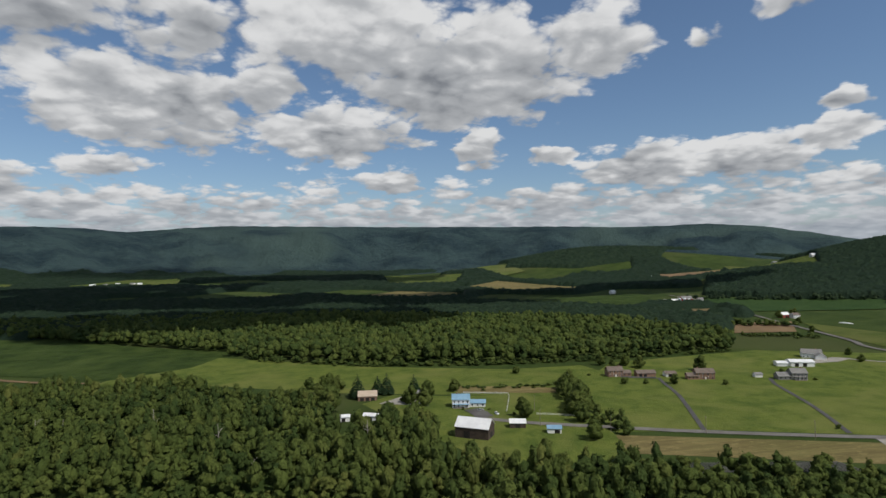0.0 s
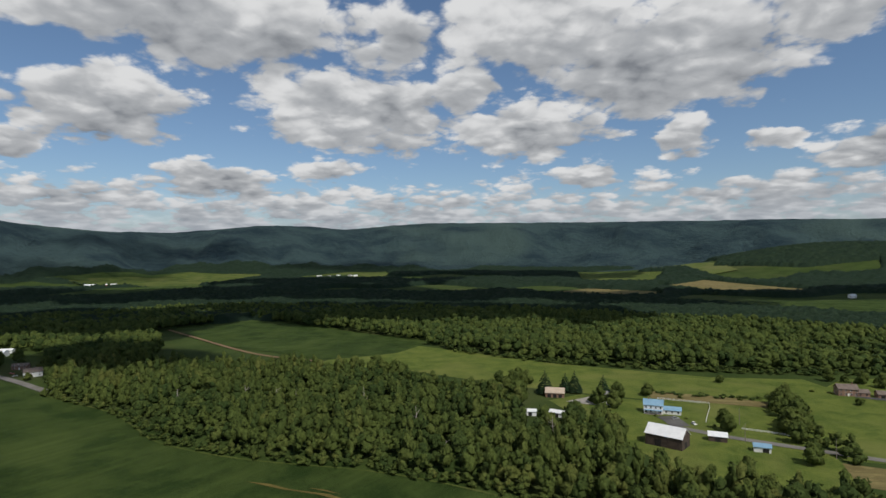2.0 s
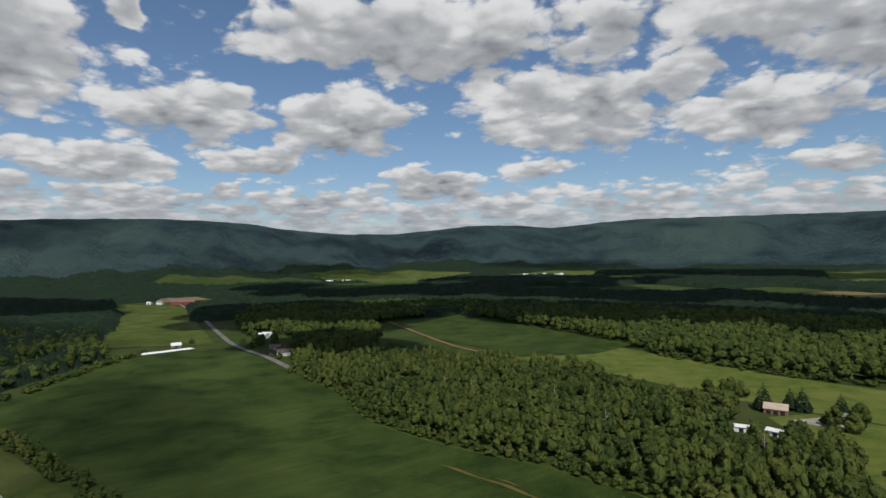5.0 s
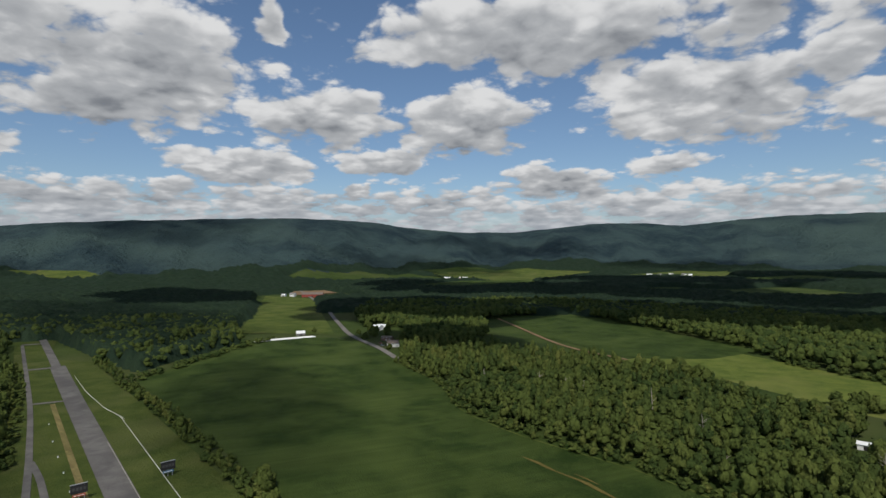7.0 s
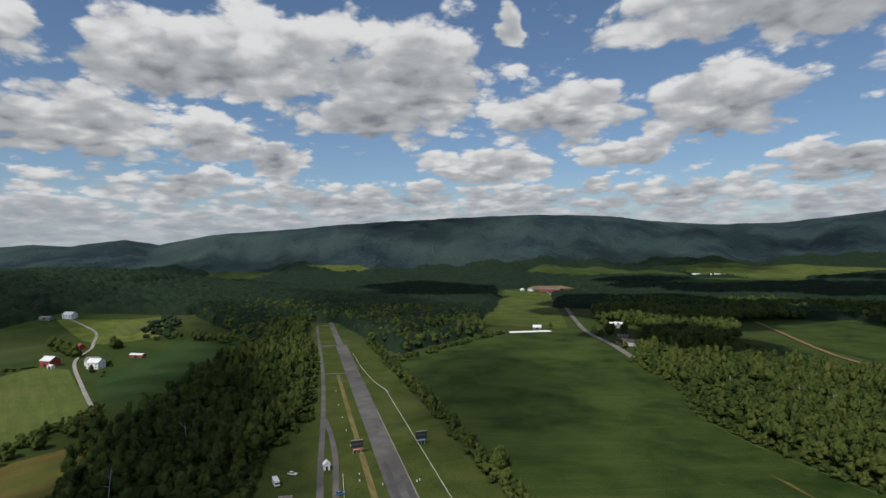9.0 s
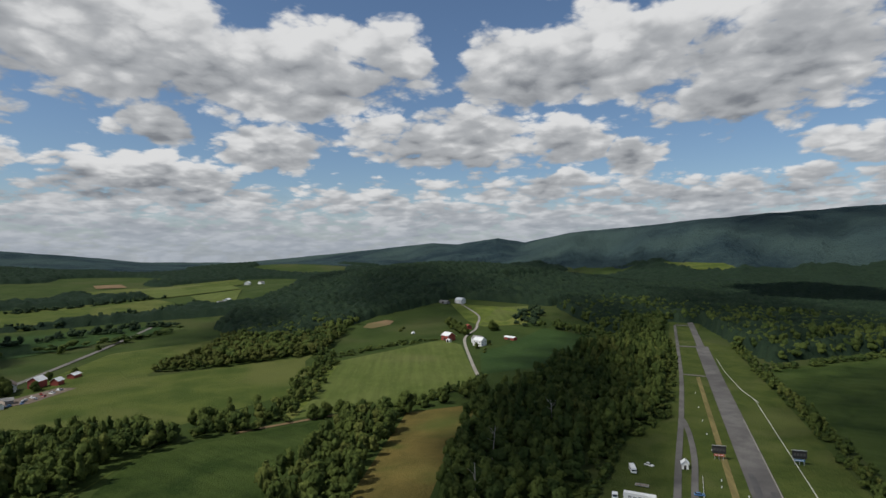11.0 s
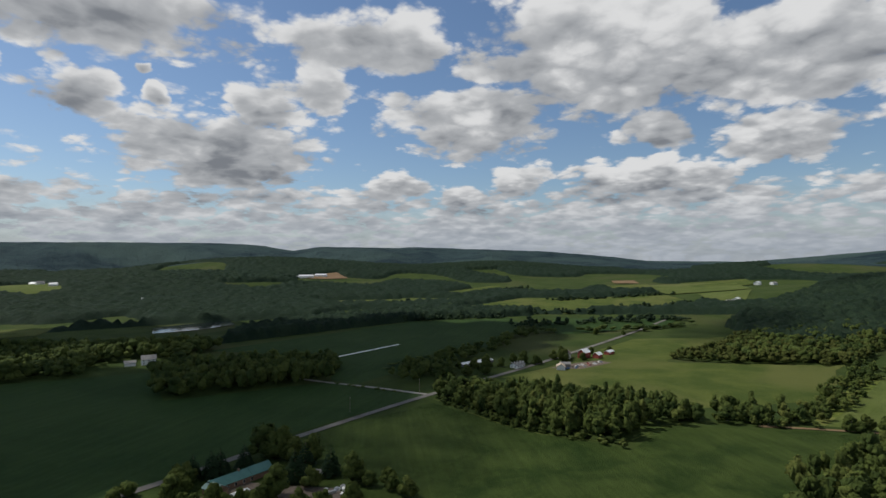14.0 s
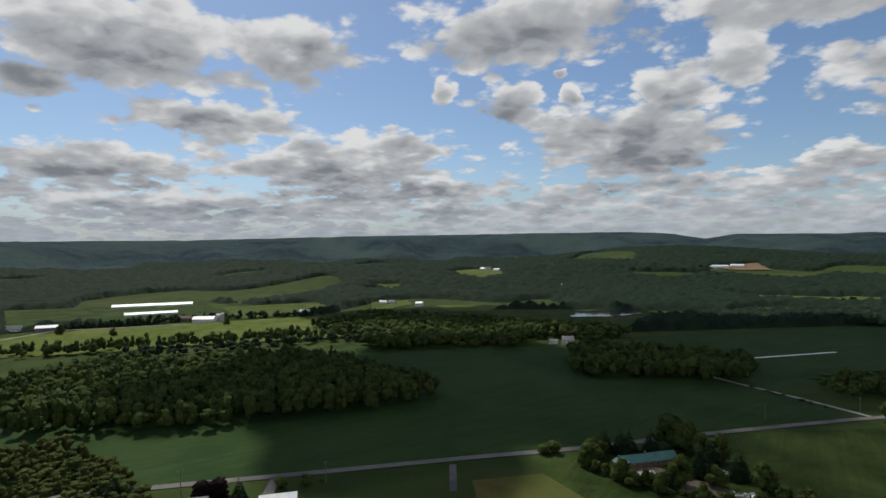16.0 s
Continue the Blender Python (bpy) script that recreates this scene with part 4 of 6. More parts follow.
wood([(-660, 220), (-540, 90), (-640, 70), (-700, 60), (-800, 40), (-800, -60), (-640, -45), (-850, -170), (-1000, -100), (-1500, 0), (-1700, 300), (-1380, 480), (-1000, 340), (-740, 235)],
     "far woods beyond the end of the strip", 2, 11.0, (13, 18), holes=OPEN)
wood([(-660, 222), (-548, 98), (-640, 74), (-700, 64), (-796, 46), (-930, 70), (-930, 300), (-740, 238)], "wood at the end of the strip and the field", 1, 9.0, (12, 18), holes=OPEN)
wood([(-640, -45), (-800, -62), (-800, 36), (-930, 66), (-960, -100), (-850, -170)], "wood closing the end of the strip", 1, 9.5, (12, 18), holes=OPEN)
wood([(-850, -350), (-700, -420), (-600, -420), (-520, -420), (-480, -480), (-550, -600), (-700, -700), (-1100, -800), (-1500, -600), (-1500, 0), (-1000, -100), (-850, -180)],
     "woods over the low hill", 2, 11.0, (12, 17), holes=OPEN)
wood([(-560, -390), (-430, -340), (-330, -400), (-300, -440), (-345, -452), (-420, -480), (-500, -520), (-590, -470)], "thicket with leaves turning russet on the slope", 1, 7.0, (6, 12), "russet", holes=OPEN[5:6])
wood([(-575, -395), (-440, -345), (-350, -400), (-420, -470), (-520, -530), (-640, -500), (-650, -420)], "green trees standing in the russet thicket", 1, 9.0, (9, 15), holes=OPEN, thin=0.45)


# brush and young trees under the edges of the near woods
hedge([(-440, 306), (-343, 288), (-290, 263), (-255, 247), (-195, 241), (-125, 247), (-80, 244), (-40, 235), (10, 213), (90, 202)], "brush and saplings along the wood's sunny edge", (2.5, 7), 4.0, 2, 0)
hedge([(-55, -62), (-100, -38), (-182, -32), (-250, -26), (-320, -3), (-518, 3), (-640, -3)], "brush under the trees beside the strip", (2.5, 6), 4.5, 2, 0)
hedge([(-98, -236), (-62, -282), (-37, -370)], "brush along the edge of the tree belt", (2, 5), 4.0, 2, 0)
hedge([(-201, 590), (-81, 552), (59, 545), (150, 562), (300, 600)], "brush along the edge of the far wood", (3, 8), 5.5, 2, 1)


def far_wooded(x, y):
    """Woods, belts and copses over the rest of the valley, past the fields, out to the feet of the ridges."""
    r = np.hypot(x - EX, y - EY)
    yaw = np.degrees(np.arctan2(-(x - EX), y - EY)) % 360
    u, v = (x + y) * 0.7071, (x - y) * 0.7071
    n = np.sin(u * 0.0052 + 1.5 * np.sin(v * 0.0031)) + 0.8 * np.sin(v * 0.0105 + 2 * np.sin(u * 0.0023 + 1)) + 0.5 * np.sin(u * 0.017 + v * 0.009)
    want = np.interp(yaw, (0, 20, 60, 100, 115, 150, 165, 240, 300, 320, 360), (-0.4, -0.9, -1.2, -0.9, 0.1, 0.35, -0.8, -0.9, 0.3, 0.0, -0.3))
    hit = (n > want) & (r > 1000) & (r < 2700) & (r < wrap(REACH, yaw) - 1130) & ((yaw < 245) | (yaw > 315))
    for o in OPEN + FAR_CLEAR:
        hit[hit] &= ~inside(o, x[hit], y[hit])
    return hit


wood([(-60, -1720), (120, -1640), (380, -1630), (540, -1760), (400, -1920), (60, -1900)], "woods over a far hill", 3, 17.0, (12, 17))
wood([(-1300, -2200), (-1050, -2050), (-750, -2080), (-620, -2260), (-900, -2420), (-1200, -2380)], "woods over a far hill", 3, 17.0, (12, 17))
wood([(250, 2250), (500, 2120), (850, 2200), (1000, 2450), (800, 2700), (350, 2650)], "woods over a far hill", 3, 17.0, (12, 17))
FAR_CLEAR = [[(-850, -360), (-850, -180), (-680, -140), (-600, -40), (-450, -90), (-400, -140), (-520, -270), (-620, -420), (-720, -400)],
             [(235, -760), (80, -790), (100, -980), (235, -930)], [(840, -600), (1000, -560), (1230, -800), (1060, -960), (780, -800)]]
# low tints darken these crowns further, standing in for cloud shade
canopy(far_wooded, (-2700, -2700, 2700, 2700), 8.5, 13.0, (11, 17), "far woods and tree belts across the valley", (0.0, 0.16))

# ---- hedges, belts and small woods ----
hedge([(-130, 90), (-205, 88), (-290, 85), (-392, 81), (-504, 74), (-620, 68)], "straggling hedge of bushes along the drag strip", (3, 8), 4.2, 2, 0, gap=0.06)
hedge([(-500, 82), (-560, 145), (-640, 225), (-660, 262)], "overgrown hedge at the field's edge", (4, 7), 6.0, 2, 1)
hedge([(-620, 66), (-700, 120), (-760, 200)], "trees along a narrow clearing", (8, 13), 8.0, 2, 1)
hedge([(-165, -268), (-200, -246), (-232, -228), (-262, -246), (-300, -262), (-345, -290), (-400, -310), (-430, -335)], "overgrown hedge between pasture and hay", (4, 9), 5.5, 3, 0)
hedge([(-160, -265), (-200, -250), (-225, -238)], "taller trees in the hedge", (11, 16), 7.0, 3, 0)
hedge([(-285, -170), (-330, -150), (-380, -145)], "bushes at the field corner", (4, 9), 5.0, 2, 0)
hedge([(740, -348), (660, -415), (590, -476), (490, -555), (386, -638)], "row of trees along the field boundary", (11, 17), 8.0, 3, 1, gap=0.05)
hedge([(-28, -441), (-50, -455), (-74, -441), (-67, -481), (-40, -470)], "small clump of trees at the road junction", (8, 13), 7.0, 3, 1)
hedge([(-81, -508), (-157, -558), (-240, -640), (-277, -668)], "trees between the fields", (6, 11), 8.0, 3, 1, gap=0.2)
hedge([(-277, -668), (-340, -640), (-420, -620), (-520, -640)], "thin row of trees", (5, 9), 8.0, 2, 2, gap=0.35)
hedge([(102, 330), (98, 350), (90, 385), (92, 430), (98, 450)], "line of tall trees and bushes beside the lawn", (6, 13), 6.0, 2, 0)
hedge([(15, 450), (45, 448), (75, 452), (100, 462)], "weedy hedge behind the paddock", (1.5, 3), 4.0, 2, 1, gap=0.2)
hedge([(-14, -402), (10, -432), (25, -452)], "low weeds along the track", (0.8, 1.5), 4.0, 1, 1, gap=0.4)
hedge([(115, 262), (150, 262), (200, 254), (270, 240)], "line of young trees and bushes", (6, 12), 6.0, 2, 0, gap=0.1)
hedge([(380, 705), (415, 698), (450, 680)], "bushes along the road", (3, 7), 6.0, 3, 1)
hedge([(355, 815), (420, 812), (500, 790)], "trees along the field edge", (6, 11), 8.0, 3, 1)
hedge([(-140, -560), (-60, -520), (-30, -500)], "weedy field margin", (1, 3), 6.0, 2, 2, gap=0.3)
hedge([(-560, -262), (-520, -290), (-430, -318)], "weedy bank above the hay field", (1.5, 4), 5.0, 3, 1)
hedge([(-690, -155), (-660, -100), (-630, -55)], "trees along the top of the crop field", (8, 14), 8.0, 3, 1)
wood([(372, -495), (290, -562), (245, -555), (193, -552), (169, -572), (140, -645), (120, -690), (150, -720), (314, -745), (440, -800), (537, -760), (560, -640), (450, -580)], "dark woods behind the crop fields", 1, 10.0, (12, 17), holes=[[(160, -545), (232, -545), (235, -632), (165, -632)]])
wood([(130, -722), (-21, -800), (-174, -875), (-379, -862), (-420, -920), (-240, -1020), (-53, -960), (102, -850)], "dark band of woods across the valley floor", 2, 10.0, (12, 17))
wood([(1100, 1000), (760, 1050), (600, 1300), (800, 1700), (1400, 1800)], "wooded foot of a hill", 2, 14.0, (12, 17), holes=OPEN)

# ---- clouds added overhead, out of view, to shade the ground ----
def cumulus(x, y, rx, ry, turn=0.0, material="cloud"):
    """A fair-weather heap with a flat foot, unseen, added 1300 m up towards the sun to shade the ground at (x, y)."""
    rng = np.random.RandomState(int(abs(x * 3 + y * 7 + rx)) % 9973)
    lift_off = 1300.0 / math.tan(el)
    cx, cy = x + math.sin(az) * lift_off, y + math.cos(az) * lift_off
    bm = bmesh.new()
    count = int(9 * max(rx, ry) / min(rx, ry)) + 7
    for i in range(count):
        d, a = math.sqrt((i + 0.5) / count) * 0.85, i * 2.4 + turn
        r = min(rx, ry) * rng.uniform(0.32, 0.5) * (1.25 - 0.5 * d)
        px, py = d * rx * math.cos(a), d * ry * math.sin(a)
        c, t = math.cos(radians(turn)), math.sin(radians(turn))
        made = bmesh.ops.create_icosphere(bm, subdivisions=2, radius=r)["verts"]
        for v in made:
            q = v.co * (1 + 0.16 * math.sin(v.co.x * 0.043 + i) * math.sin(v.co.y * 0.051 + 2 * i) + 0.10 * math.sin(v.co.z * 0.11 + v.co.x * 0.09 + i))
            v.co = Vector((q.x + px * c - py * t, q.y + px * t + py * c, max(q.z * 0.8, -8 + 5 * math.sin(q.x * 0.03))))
    me = bpy.data.meshes.new("shade_cloud")
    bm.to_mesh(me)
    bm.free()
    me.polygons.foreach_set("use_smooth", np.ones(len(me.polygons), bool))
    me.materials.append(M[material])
    ob = new("shade_cloud", me)
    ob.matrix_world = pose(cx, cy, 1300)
    return tagged(ob, "flat-based white cloud out of view, added to shade the valley", "cloud", "clouds over the valley", "structure")


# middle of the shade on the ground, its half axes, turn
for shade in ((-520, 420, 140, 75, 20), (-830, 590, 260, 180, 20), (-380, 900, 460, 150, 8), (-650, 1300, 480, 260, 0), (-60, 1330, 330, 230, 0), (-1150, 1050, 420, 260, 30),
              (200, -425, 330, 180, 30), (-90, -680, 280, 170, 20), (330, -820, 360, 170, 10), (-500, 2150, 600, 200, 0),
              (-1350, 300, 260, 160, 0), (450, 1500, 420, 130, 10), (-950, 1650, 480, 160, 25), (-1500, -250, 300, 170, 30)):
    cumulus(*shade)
# thinner unseen clouds, added where only part of the sun is cut off
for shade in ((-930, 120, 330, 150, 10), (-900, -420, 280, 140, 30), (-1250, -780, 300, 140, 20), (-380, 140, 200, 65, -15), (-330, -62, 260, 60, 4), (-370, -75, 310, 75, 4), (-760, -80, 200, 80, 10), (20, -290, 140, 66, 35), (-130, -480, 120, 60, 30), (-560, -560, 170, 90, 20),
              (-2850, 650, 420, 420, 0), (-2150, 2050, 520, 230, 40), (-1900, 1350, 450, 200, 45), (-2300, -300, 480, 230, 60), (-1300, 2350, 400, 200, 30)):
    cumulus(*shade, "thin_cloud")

# ---- tree belts between the far fields ----
for x1, y1, x2, y2, label in ((-290, -735, -560, -690, "dark belt of trees between two valley fields"), (-270, -1010, -470, -850, "belt of trees along a valley field"), (-470, -850, -760, -850, "belt of trees along a valley field"),
                              (-390, -1290, -680, -1460, "tree belt far down the valley"), (-560, -1100, -860, -1060, "tree belt far down the valley"), (-60, -1210, -370, -1150, "tree belt far down the valley"),
                              (620, -375, 360, -625, "dark line of trees behind the strip field"), (890, -545, 630, -775, "trees beside the poultry farm"), (40, 1500, 370, 1505, "tree belt below the tilled field"),
                              (-270, 1390, 50, 1370, "tree belt below the cut field"), (540, 1240, 830, 1050, "tree belt along the far field"), (-1750, 1250, -1440, 1290, "trees along the strip field"),
                              (-330, -855, -160, -865, "trees at the end of the long field"), (-810, -190, -690, -180, "trees above the hill field")):
    # belts in the leaf colour that has haze and shade mixed in
    hedge([(x1, y1), ((x1 + x2) / 2 + 12, (y1 + y2) / 2 - 9), (x2, y2)], label, (5, 13), 8.5, 3, 1, "hazed_leaf", 0.15)

# ---- parts and things ----
def part(name, bm, material, parent, label=""):
    """One mesh object under a thing or a part, in the parent's own axes."""
    me = bpy.data.meshes.new(name)
    bmesh.ops.recalc_face_normals(bm, faces=bm.faces[:])
    bm.to_mesh(me)
    bm.free()
    me.materials.append(M[material])
    ob = new(name, me)
    ob.parent = parent
    return tagged(ob, label)


def share(name, me, parent, m):
    """Another part on a mesh that is there already."""
    ob = new(name, me)
    ob.parent = parent
    ob.matrix_basis = m
    return ob


def box(bm, x0, x1, y0, y1, z0, z1, bevel=0.0):
    r = bmesh.ops.create_cube(bm, size=1.0, matrix=Matrix.LocRotScale(((x0 + x1) / 2, (y0 + y1) / 2, (z0 + z1) / 2), None, (x1 - x0, y1 - y0, z1 - z0)))
    if bevel:
        es = {e for v in r["verts"] for e in v.link_edges}
        bmesh.ops.bevel(bm, geom=list(es), offset=bevel, segments=1, affect="EDGES")
    return bm


def tube(bm, x, y, z0, z1, r0, r1=None, sides=8):
    bmesh.ops.create_cone(bm, cap_ends=True, segments=sides, radius1=r0, radius2=r0 if r1 is None else r1, depth=z1 - z0, matrix=Matrix.Translation((x, y, (z0 + z1) / 2)))
    return bm


def root(name, x, y, yaw, label, category, group="", up=0.0):
    ob = new(name)
    ob.matrix_world = pose(x, y, ground_z(x, y) + up, 0, 0, yaw)
    return tagged(ob, label, category, group)


def gable_walls(bm, l, w, eave, ridge):
    """Walls of a gabled block, ridge along x, standing 0.5 m into the ground."""
    a, b = l / 2, w / 2
    v = [bm.verts.new(p) for p in ((-a, -b, -0.5), (a, -b, -0.5), (a, b, -0.5), (-a, b, -0.5), (-a, -b, eave), (a, -b, eave), (a, b, eave), (-a, b, eave),
                                   (-a, 0, ridge), (a, 0, ridge))]
    for f in ((0, 1, 5, 4), (2, 3, 7, 6), (1, 2, 6, 9, 5), (3, 0, 4, 8, 7), (4, 5, 9, 8), (6, 7, 8, 9), (0, 3, 2, 1)):
        bm.faces.new([v[i] for i in f])
    return bm


def gable_roof(bm, l, w, eave, ridge, over=0.45, thick=0.18):
    """Two sloping slabs with an overhang."""
    a, b = l / 2 + over, w / 2
    k = (ridge - eave) / b
    for s in (-1, 1):
        y1, z1 = s * (b + over), eave - over * k
        p = [(-a, 0, ridge + 0.02), (a, 0, ridge + 0.02), (a, y1, z1 + 0.02), (-a, y1, z1 + 0.02)]
        lo = [bm.verts.new(q) for q in p]
        hi = [bm.verts.new((q[0], q[1], q[2] + thick)) for q in p]
        bm.faces.new(hi), bm.faces.new(lo[::-1])
        for i in range(4):
            j = (i + 1) % 4
            bm.faces.new((lo[i], lo[j], hi[j], hi[i]))
    return bm


def window(parent, x, y, z, wide, high, side):
    """A framed pane let onto a wall; side: 0 front (-y), 1 back, 2 right (+x), 3 left."""
    t = (0, 180, 90, -90)[side]
    m = pose(x, y, z, 0, 0, t)
    fr = bmesh.new()
    box(fr, -wide / 2 - 0.08, wide / 2 + 0.08, -0.06, 0.04, -high / 2 - 0.08, high / 2 + 0.08, 0.02)
    f = part("window_frame", fr, "white", parent)
    f.matrix_basis = m
    pn = bmesh.new()
    box(pn, -wide / 2, wide / 2, -0.09, -0.04, -high / 2, high / 2)
    part("pane", pn, "glass", f)


def door(parent, x, y, z0, wide, high, side, material="dark", name="door"):
    m = pose(x, y, z0, 0, 0, (0, 180, 90, -90)[side])
    bm = bmesh.new()
    box(bm, -wide / 2, wide / 2, -0.07, 0.04, 0, high, 0.02)
    d = part(name, bm, material, parent)
    d.matrix_basis = m


def building(name, x, y, l, w, eave, ridge, yaw, wall, roof, label, category="building", rows=0, cols=0, doors=(), chimney=None, porch=None, wing=None, group=""):
    """A gabled building: walls, roof, rows x cols windows on the long sides, doors (x, wide, high, side), chimney, porch, wing."""
    ob = root(name, x, y, yaw, label, category, group)
    part("wall", gable_walls(bmesh.new(), l, w, eave, ridge), wall, ob)
    part("roof", gable_roof(bmesh.new(), l, w, eave, ridge), roof, ob)
    b = w / 2
    for r in range(rows):
        z = 1.5 + r * 2.75
        for c in range(cols):
            px = -l / 2 + l * (c + 0.5) / cols
            if all(d[3] != 0 or abs(d[0] - px) > (d[1] + 1.0) / 2 or r for d in doors):
                window(ob, px, -b, z, 0.95, 1.4, 0)
            window(ob, px, b, z, 0.95, 1.4, 1)
        for s in (2, 3):
            for py in (-w / 4, w / 4):
                window(ob, l / 2 if s == 2 else -l / 2, py, z, 0.95, 1.4, s)
    for dx, dw, dh, side in doors:
        px, py = {0: (dx, -b), 1: (dx, b), 2: (l / 2, dx), 3: (-l / 2, dx)}[side]
        door(ob, px, py, 0.0, dw, dh, side, "dark" if dw > 2 else "white", "barn_door" if dw > 2 else "door")
    if chimney is not None:
        bm = bmesh.new()
        box(bm, chimney - 0.4, chimney + 0.4, -0.4, 0.4, ridge - 1.0, ridge + 1.1, 0.04)
        part("chimney", bm, "brick", ob)
    if porch:
        bm = bmesh.new()
        box(bm, -porch / 2, porch / 2, -b - 2.6, -b - 0.05, 2.7, 2.9, 0.03)
        part("porch_roof", bm, roof, ob)
        deck = bmesh.new()
        box(deck, -porch / 2, porch / 2, -b - 2.5, -b - 0.05, -0.3, 0.35)
        part("porch_deck", deck, "wood", ob)
        k = max(2, int(porch / 2.5))
        for i in range(k + 1):
            p = bmesh.new()
            px = -porch / 2 + 0.2 + (porch - 0.4) * i / k
            box(p, px - 0.07, px + 0.07, -b - 2.45, -b - 2.3, 0.35, 2.7)
            part("porch_post", p, "white", ob)
    if wing:
        wx, wy, wl, ww, we, wr, turn = wing
        holder = bmesh.new()
        gable_walls(holder, wl, ww, we, wr)
        h = part("wing_wall", holder, wall, ob)
        h.matrix_basis = pose(wx, wy, 0, 0, 0, turn)
        part("wing_roof", gable_roof(bmesh.new(), wl, ww, we, wr), roof, h)
        if rows:
            for i in range(max(1, int(wl / 3))):
                px = -wl / 2 + wl * (i + 0.5) / max(1, int(wl / 3))
                fr = bmesh.new()
                box(fr, px - 0.5, px + 0.5, -ww / 2 - 0.06, -ww / 2 + 0.04, 1.0, 2.2)
                part("wing_window", fr, "glass", h)
    return ob


def plain_wheel(parent, x, y, r, w):
    bm = bmesh.new()
    bmesh.ops.create_cone(bm, cap_ends=True, segments=12, radius1=r, radius2=r, depth=w, matrix=pose(x, y, r, 90, 0, 0))
    wh = part("wheel", bm, "rubber", parent)
    hub = bmesh.new()
    bmesh.ops.create_cone(hub, cap_ends=True, segments=10, radius1=r * 0.55, radius2=r * 0.5, depth=w + 0.04, matrix=pose(x, y, r, 90, 0, 0))
    part("rim", hub, "steel", wh)


def profile_body(bm, points, w, taper=0.0):
    """A side outline (x, z) drawn across the width."""
    a = [bm.verts.new((x, -w / 2 + taper * max(0, z - 0.9), z)) for x, z in points]
    b = [bm.verts.new((x, w / 2 - taper * max(0, z - 0.9), z)) for x, z in points]
    n = len(points)
    bm.faces.new(a), bm.faces.new(b[::-1])
    for i in range(n):
        j = (i + 1) % n
        bm.faces.new((a[i], b[i], b[j], a[j]))
    return bm


def car(x, y, yaw, paint, label, up=0.0):
    ob = root("car", x, y, yaw, label, "car", up=up)
    body = bmesh.new()
    profile_body(body, ((-2.2, 0.35), (2.15, 0.35), (2.2, 0.65), (2.0, 0.85), (1.0, 0.95), (-2.1, 0.98), (-2.25, 0.7)), 1.75)
    part("body", body, paint, ob)
    top = bmesh.new()
    profile_body(top, ((-1.9, 0.96), (1.0, 0.94), (0.35, 1.42), (-1.4, 1.45)), 1.68, 0.35)
    g = part("cabin_glass", top, "glass", ob)
    lid = bmesh.new()
    box(lid, -1.38, 0.33, -0.62, 0.62, 1.43, 1.49, 0.02)
    part("roof_panel", lid, paint, g)
    for wx in (-1.35, 1.35):
        for wy in (-0.8, 0.8):
            plain_wheel(ob, wx, wy, 0.32, 0.22)
    return ob


M["dirt"] = surface("dirt", (0.12, 0.095, 0.075), (0.19, 0.155, 0.125), 0.2, 0.95, 0.3, 2.0, spec=0.05)
for key, a, b in (("white_paint", (0.75, 0.75, 0.74), (0.8, 0.8, 0.79)), ("grey_paint", (0.25, 0.26, 0.27), (0.3, 0.31, 0.32)), ("red_paint", (0.3, 0.04, 0.03), (0.35, 0.05, 0.04)),
                  ("blue_paint", (0.05, 0.13, 0.28), (0.06, 0.16, 0.32)), ("tarp", (0.78, 0.78, 0.77), (0.83, 0.83, 0.82)), ("banner_red", (0.35, 0.06, 0.04), (0.4, 0.08, 0.05))):
    M[key] = surface(key, a, b, 0.5, 0.4, 0.0, 3.0, spec=0.4)


# ---- the drag strip's own things ----
def tyre_marks():
    for off, wide in ((-3.3, 2.4), (-1.9, 1.0), (3.3, 2.4), (4.7, 0.8)):
        ribbon("tyre_mark", [(120, 48.4 + off), (-150, 43 + off), (-200, 42.0 + off), (-224 + 3 * off, 41.5 + off)], wide, "tar", "dark rubber laid down on the asphalt", "tyre mark", up=0.12)


tyre_marks()
ribbon("edge_line", [(120, 54.2), (-200, 47.8), (-330, 45.2)], 0.35, "gravel", "pale worn edge line of the strip", "line", up=0.12)
ribbon("dry_strip", [(-120, 31), (-260, 28), (-450, 24)], 3.0, "stubble", "dry tawny grass strip along the asphalt", "verge", up=0.02)


def scoreboard(x, y, yaw, banner, label):
    ob = root("scoreboard", x, y, yaw, label, "scoreboard", "scoreboards by the strip")
    bm = bmesh.new()
    box(bm, -3.2, 3.2, -0.25, 0.25, 3.3, 7.2, 0.05)
    panel = part("panel", bm, "black", ob, "black display panel")
    fr = bmesh.new()
    box(fr, -3.3, 3.3, -0.3, 0.3, 7.2, 7.35)
    part("top_rail", fr, "steel", panel)
    bn = bmesh.new()
    box(bn, -2.4, 2.4, -0.15, 0.15, 1.9, 3.0, 0.03)
    b = part("banner", bn, banner, ob, "small coloured banner below the display")
    for i in range(3):
        t = bmesh.new()
        box(t, -1.9 + i * 1.35, -0.8 + i * 1.35, -0.18, -0.14, 2.3, 2.6)
        part("bar", t, "white", b)
    for i in range(4):
        d = bmesh.new()
        box(d, -2.6 + i * 1.4, -1.6 + i * 1.4, -0.29, -0.24, 4.6, 5.9)
        part("digit_window", d, "tar", panel)
    for px in (-2.0, 0, 2.0):
        p = bmesh.new()
        box(p, px - 0.12, px + 0.12, 0.1, 0.34, -0.4, 3.4)
        part("post", p, "steel", ob)
    return ob


scoreboard(-249, 26, 95, "banner_red", "black drag-race scoreboard with a red banner on steel posts")
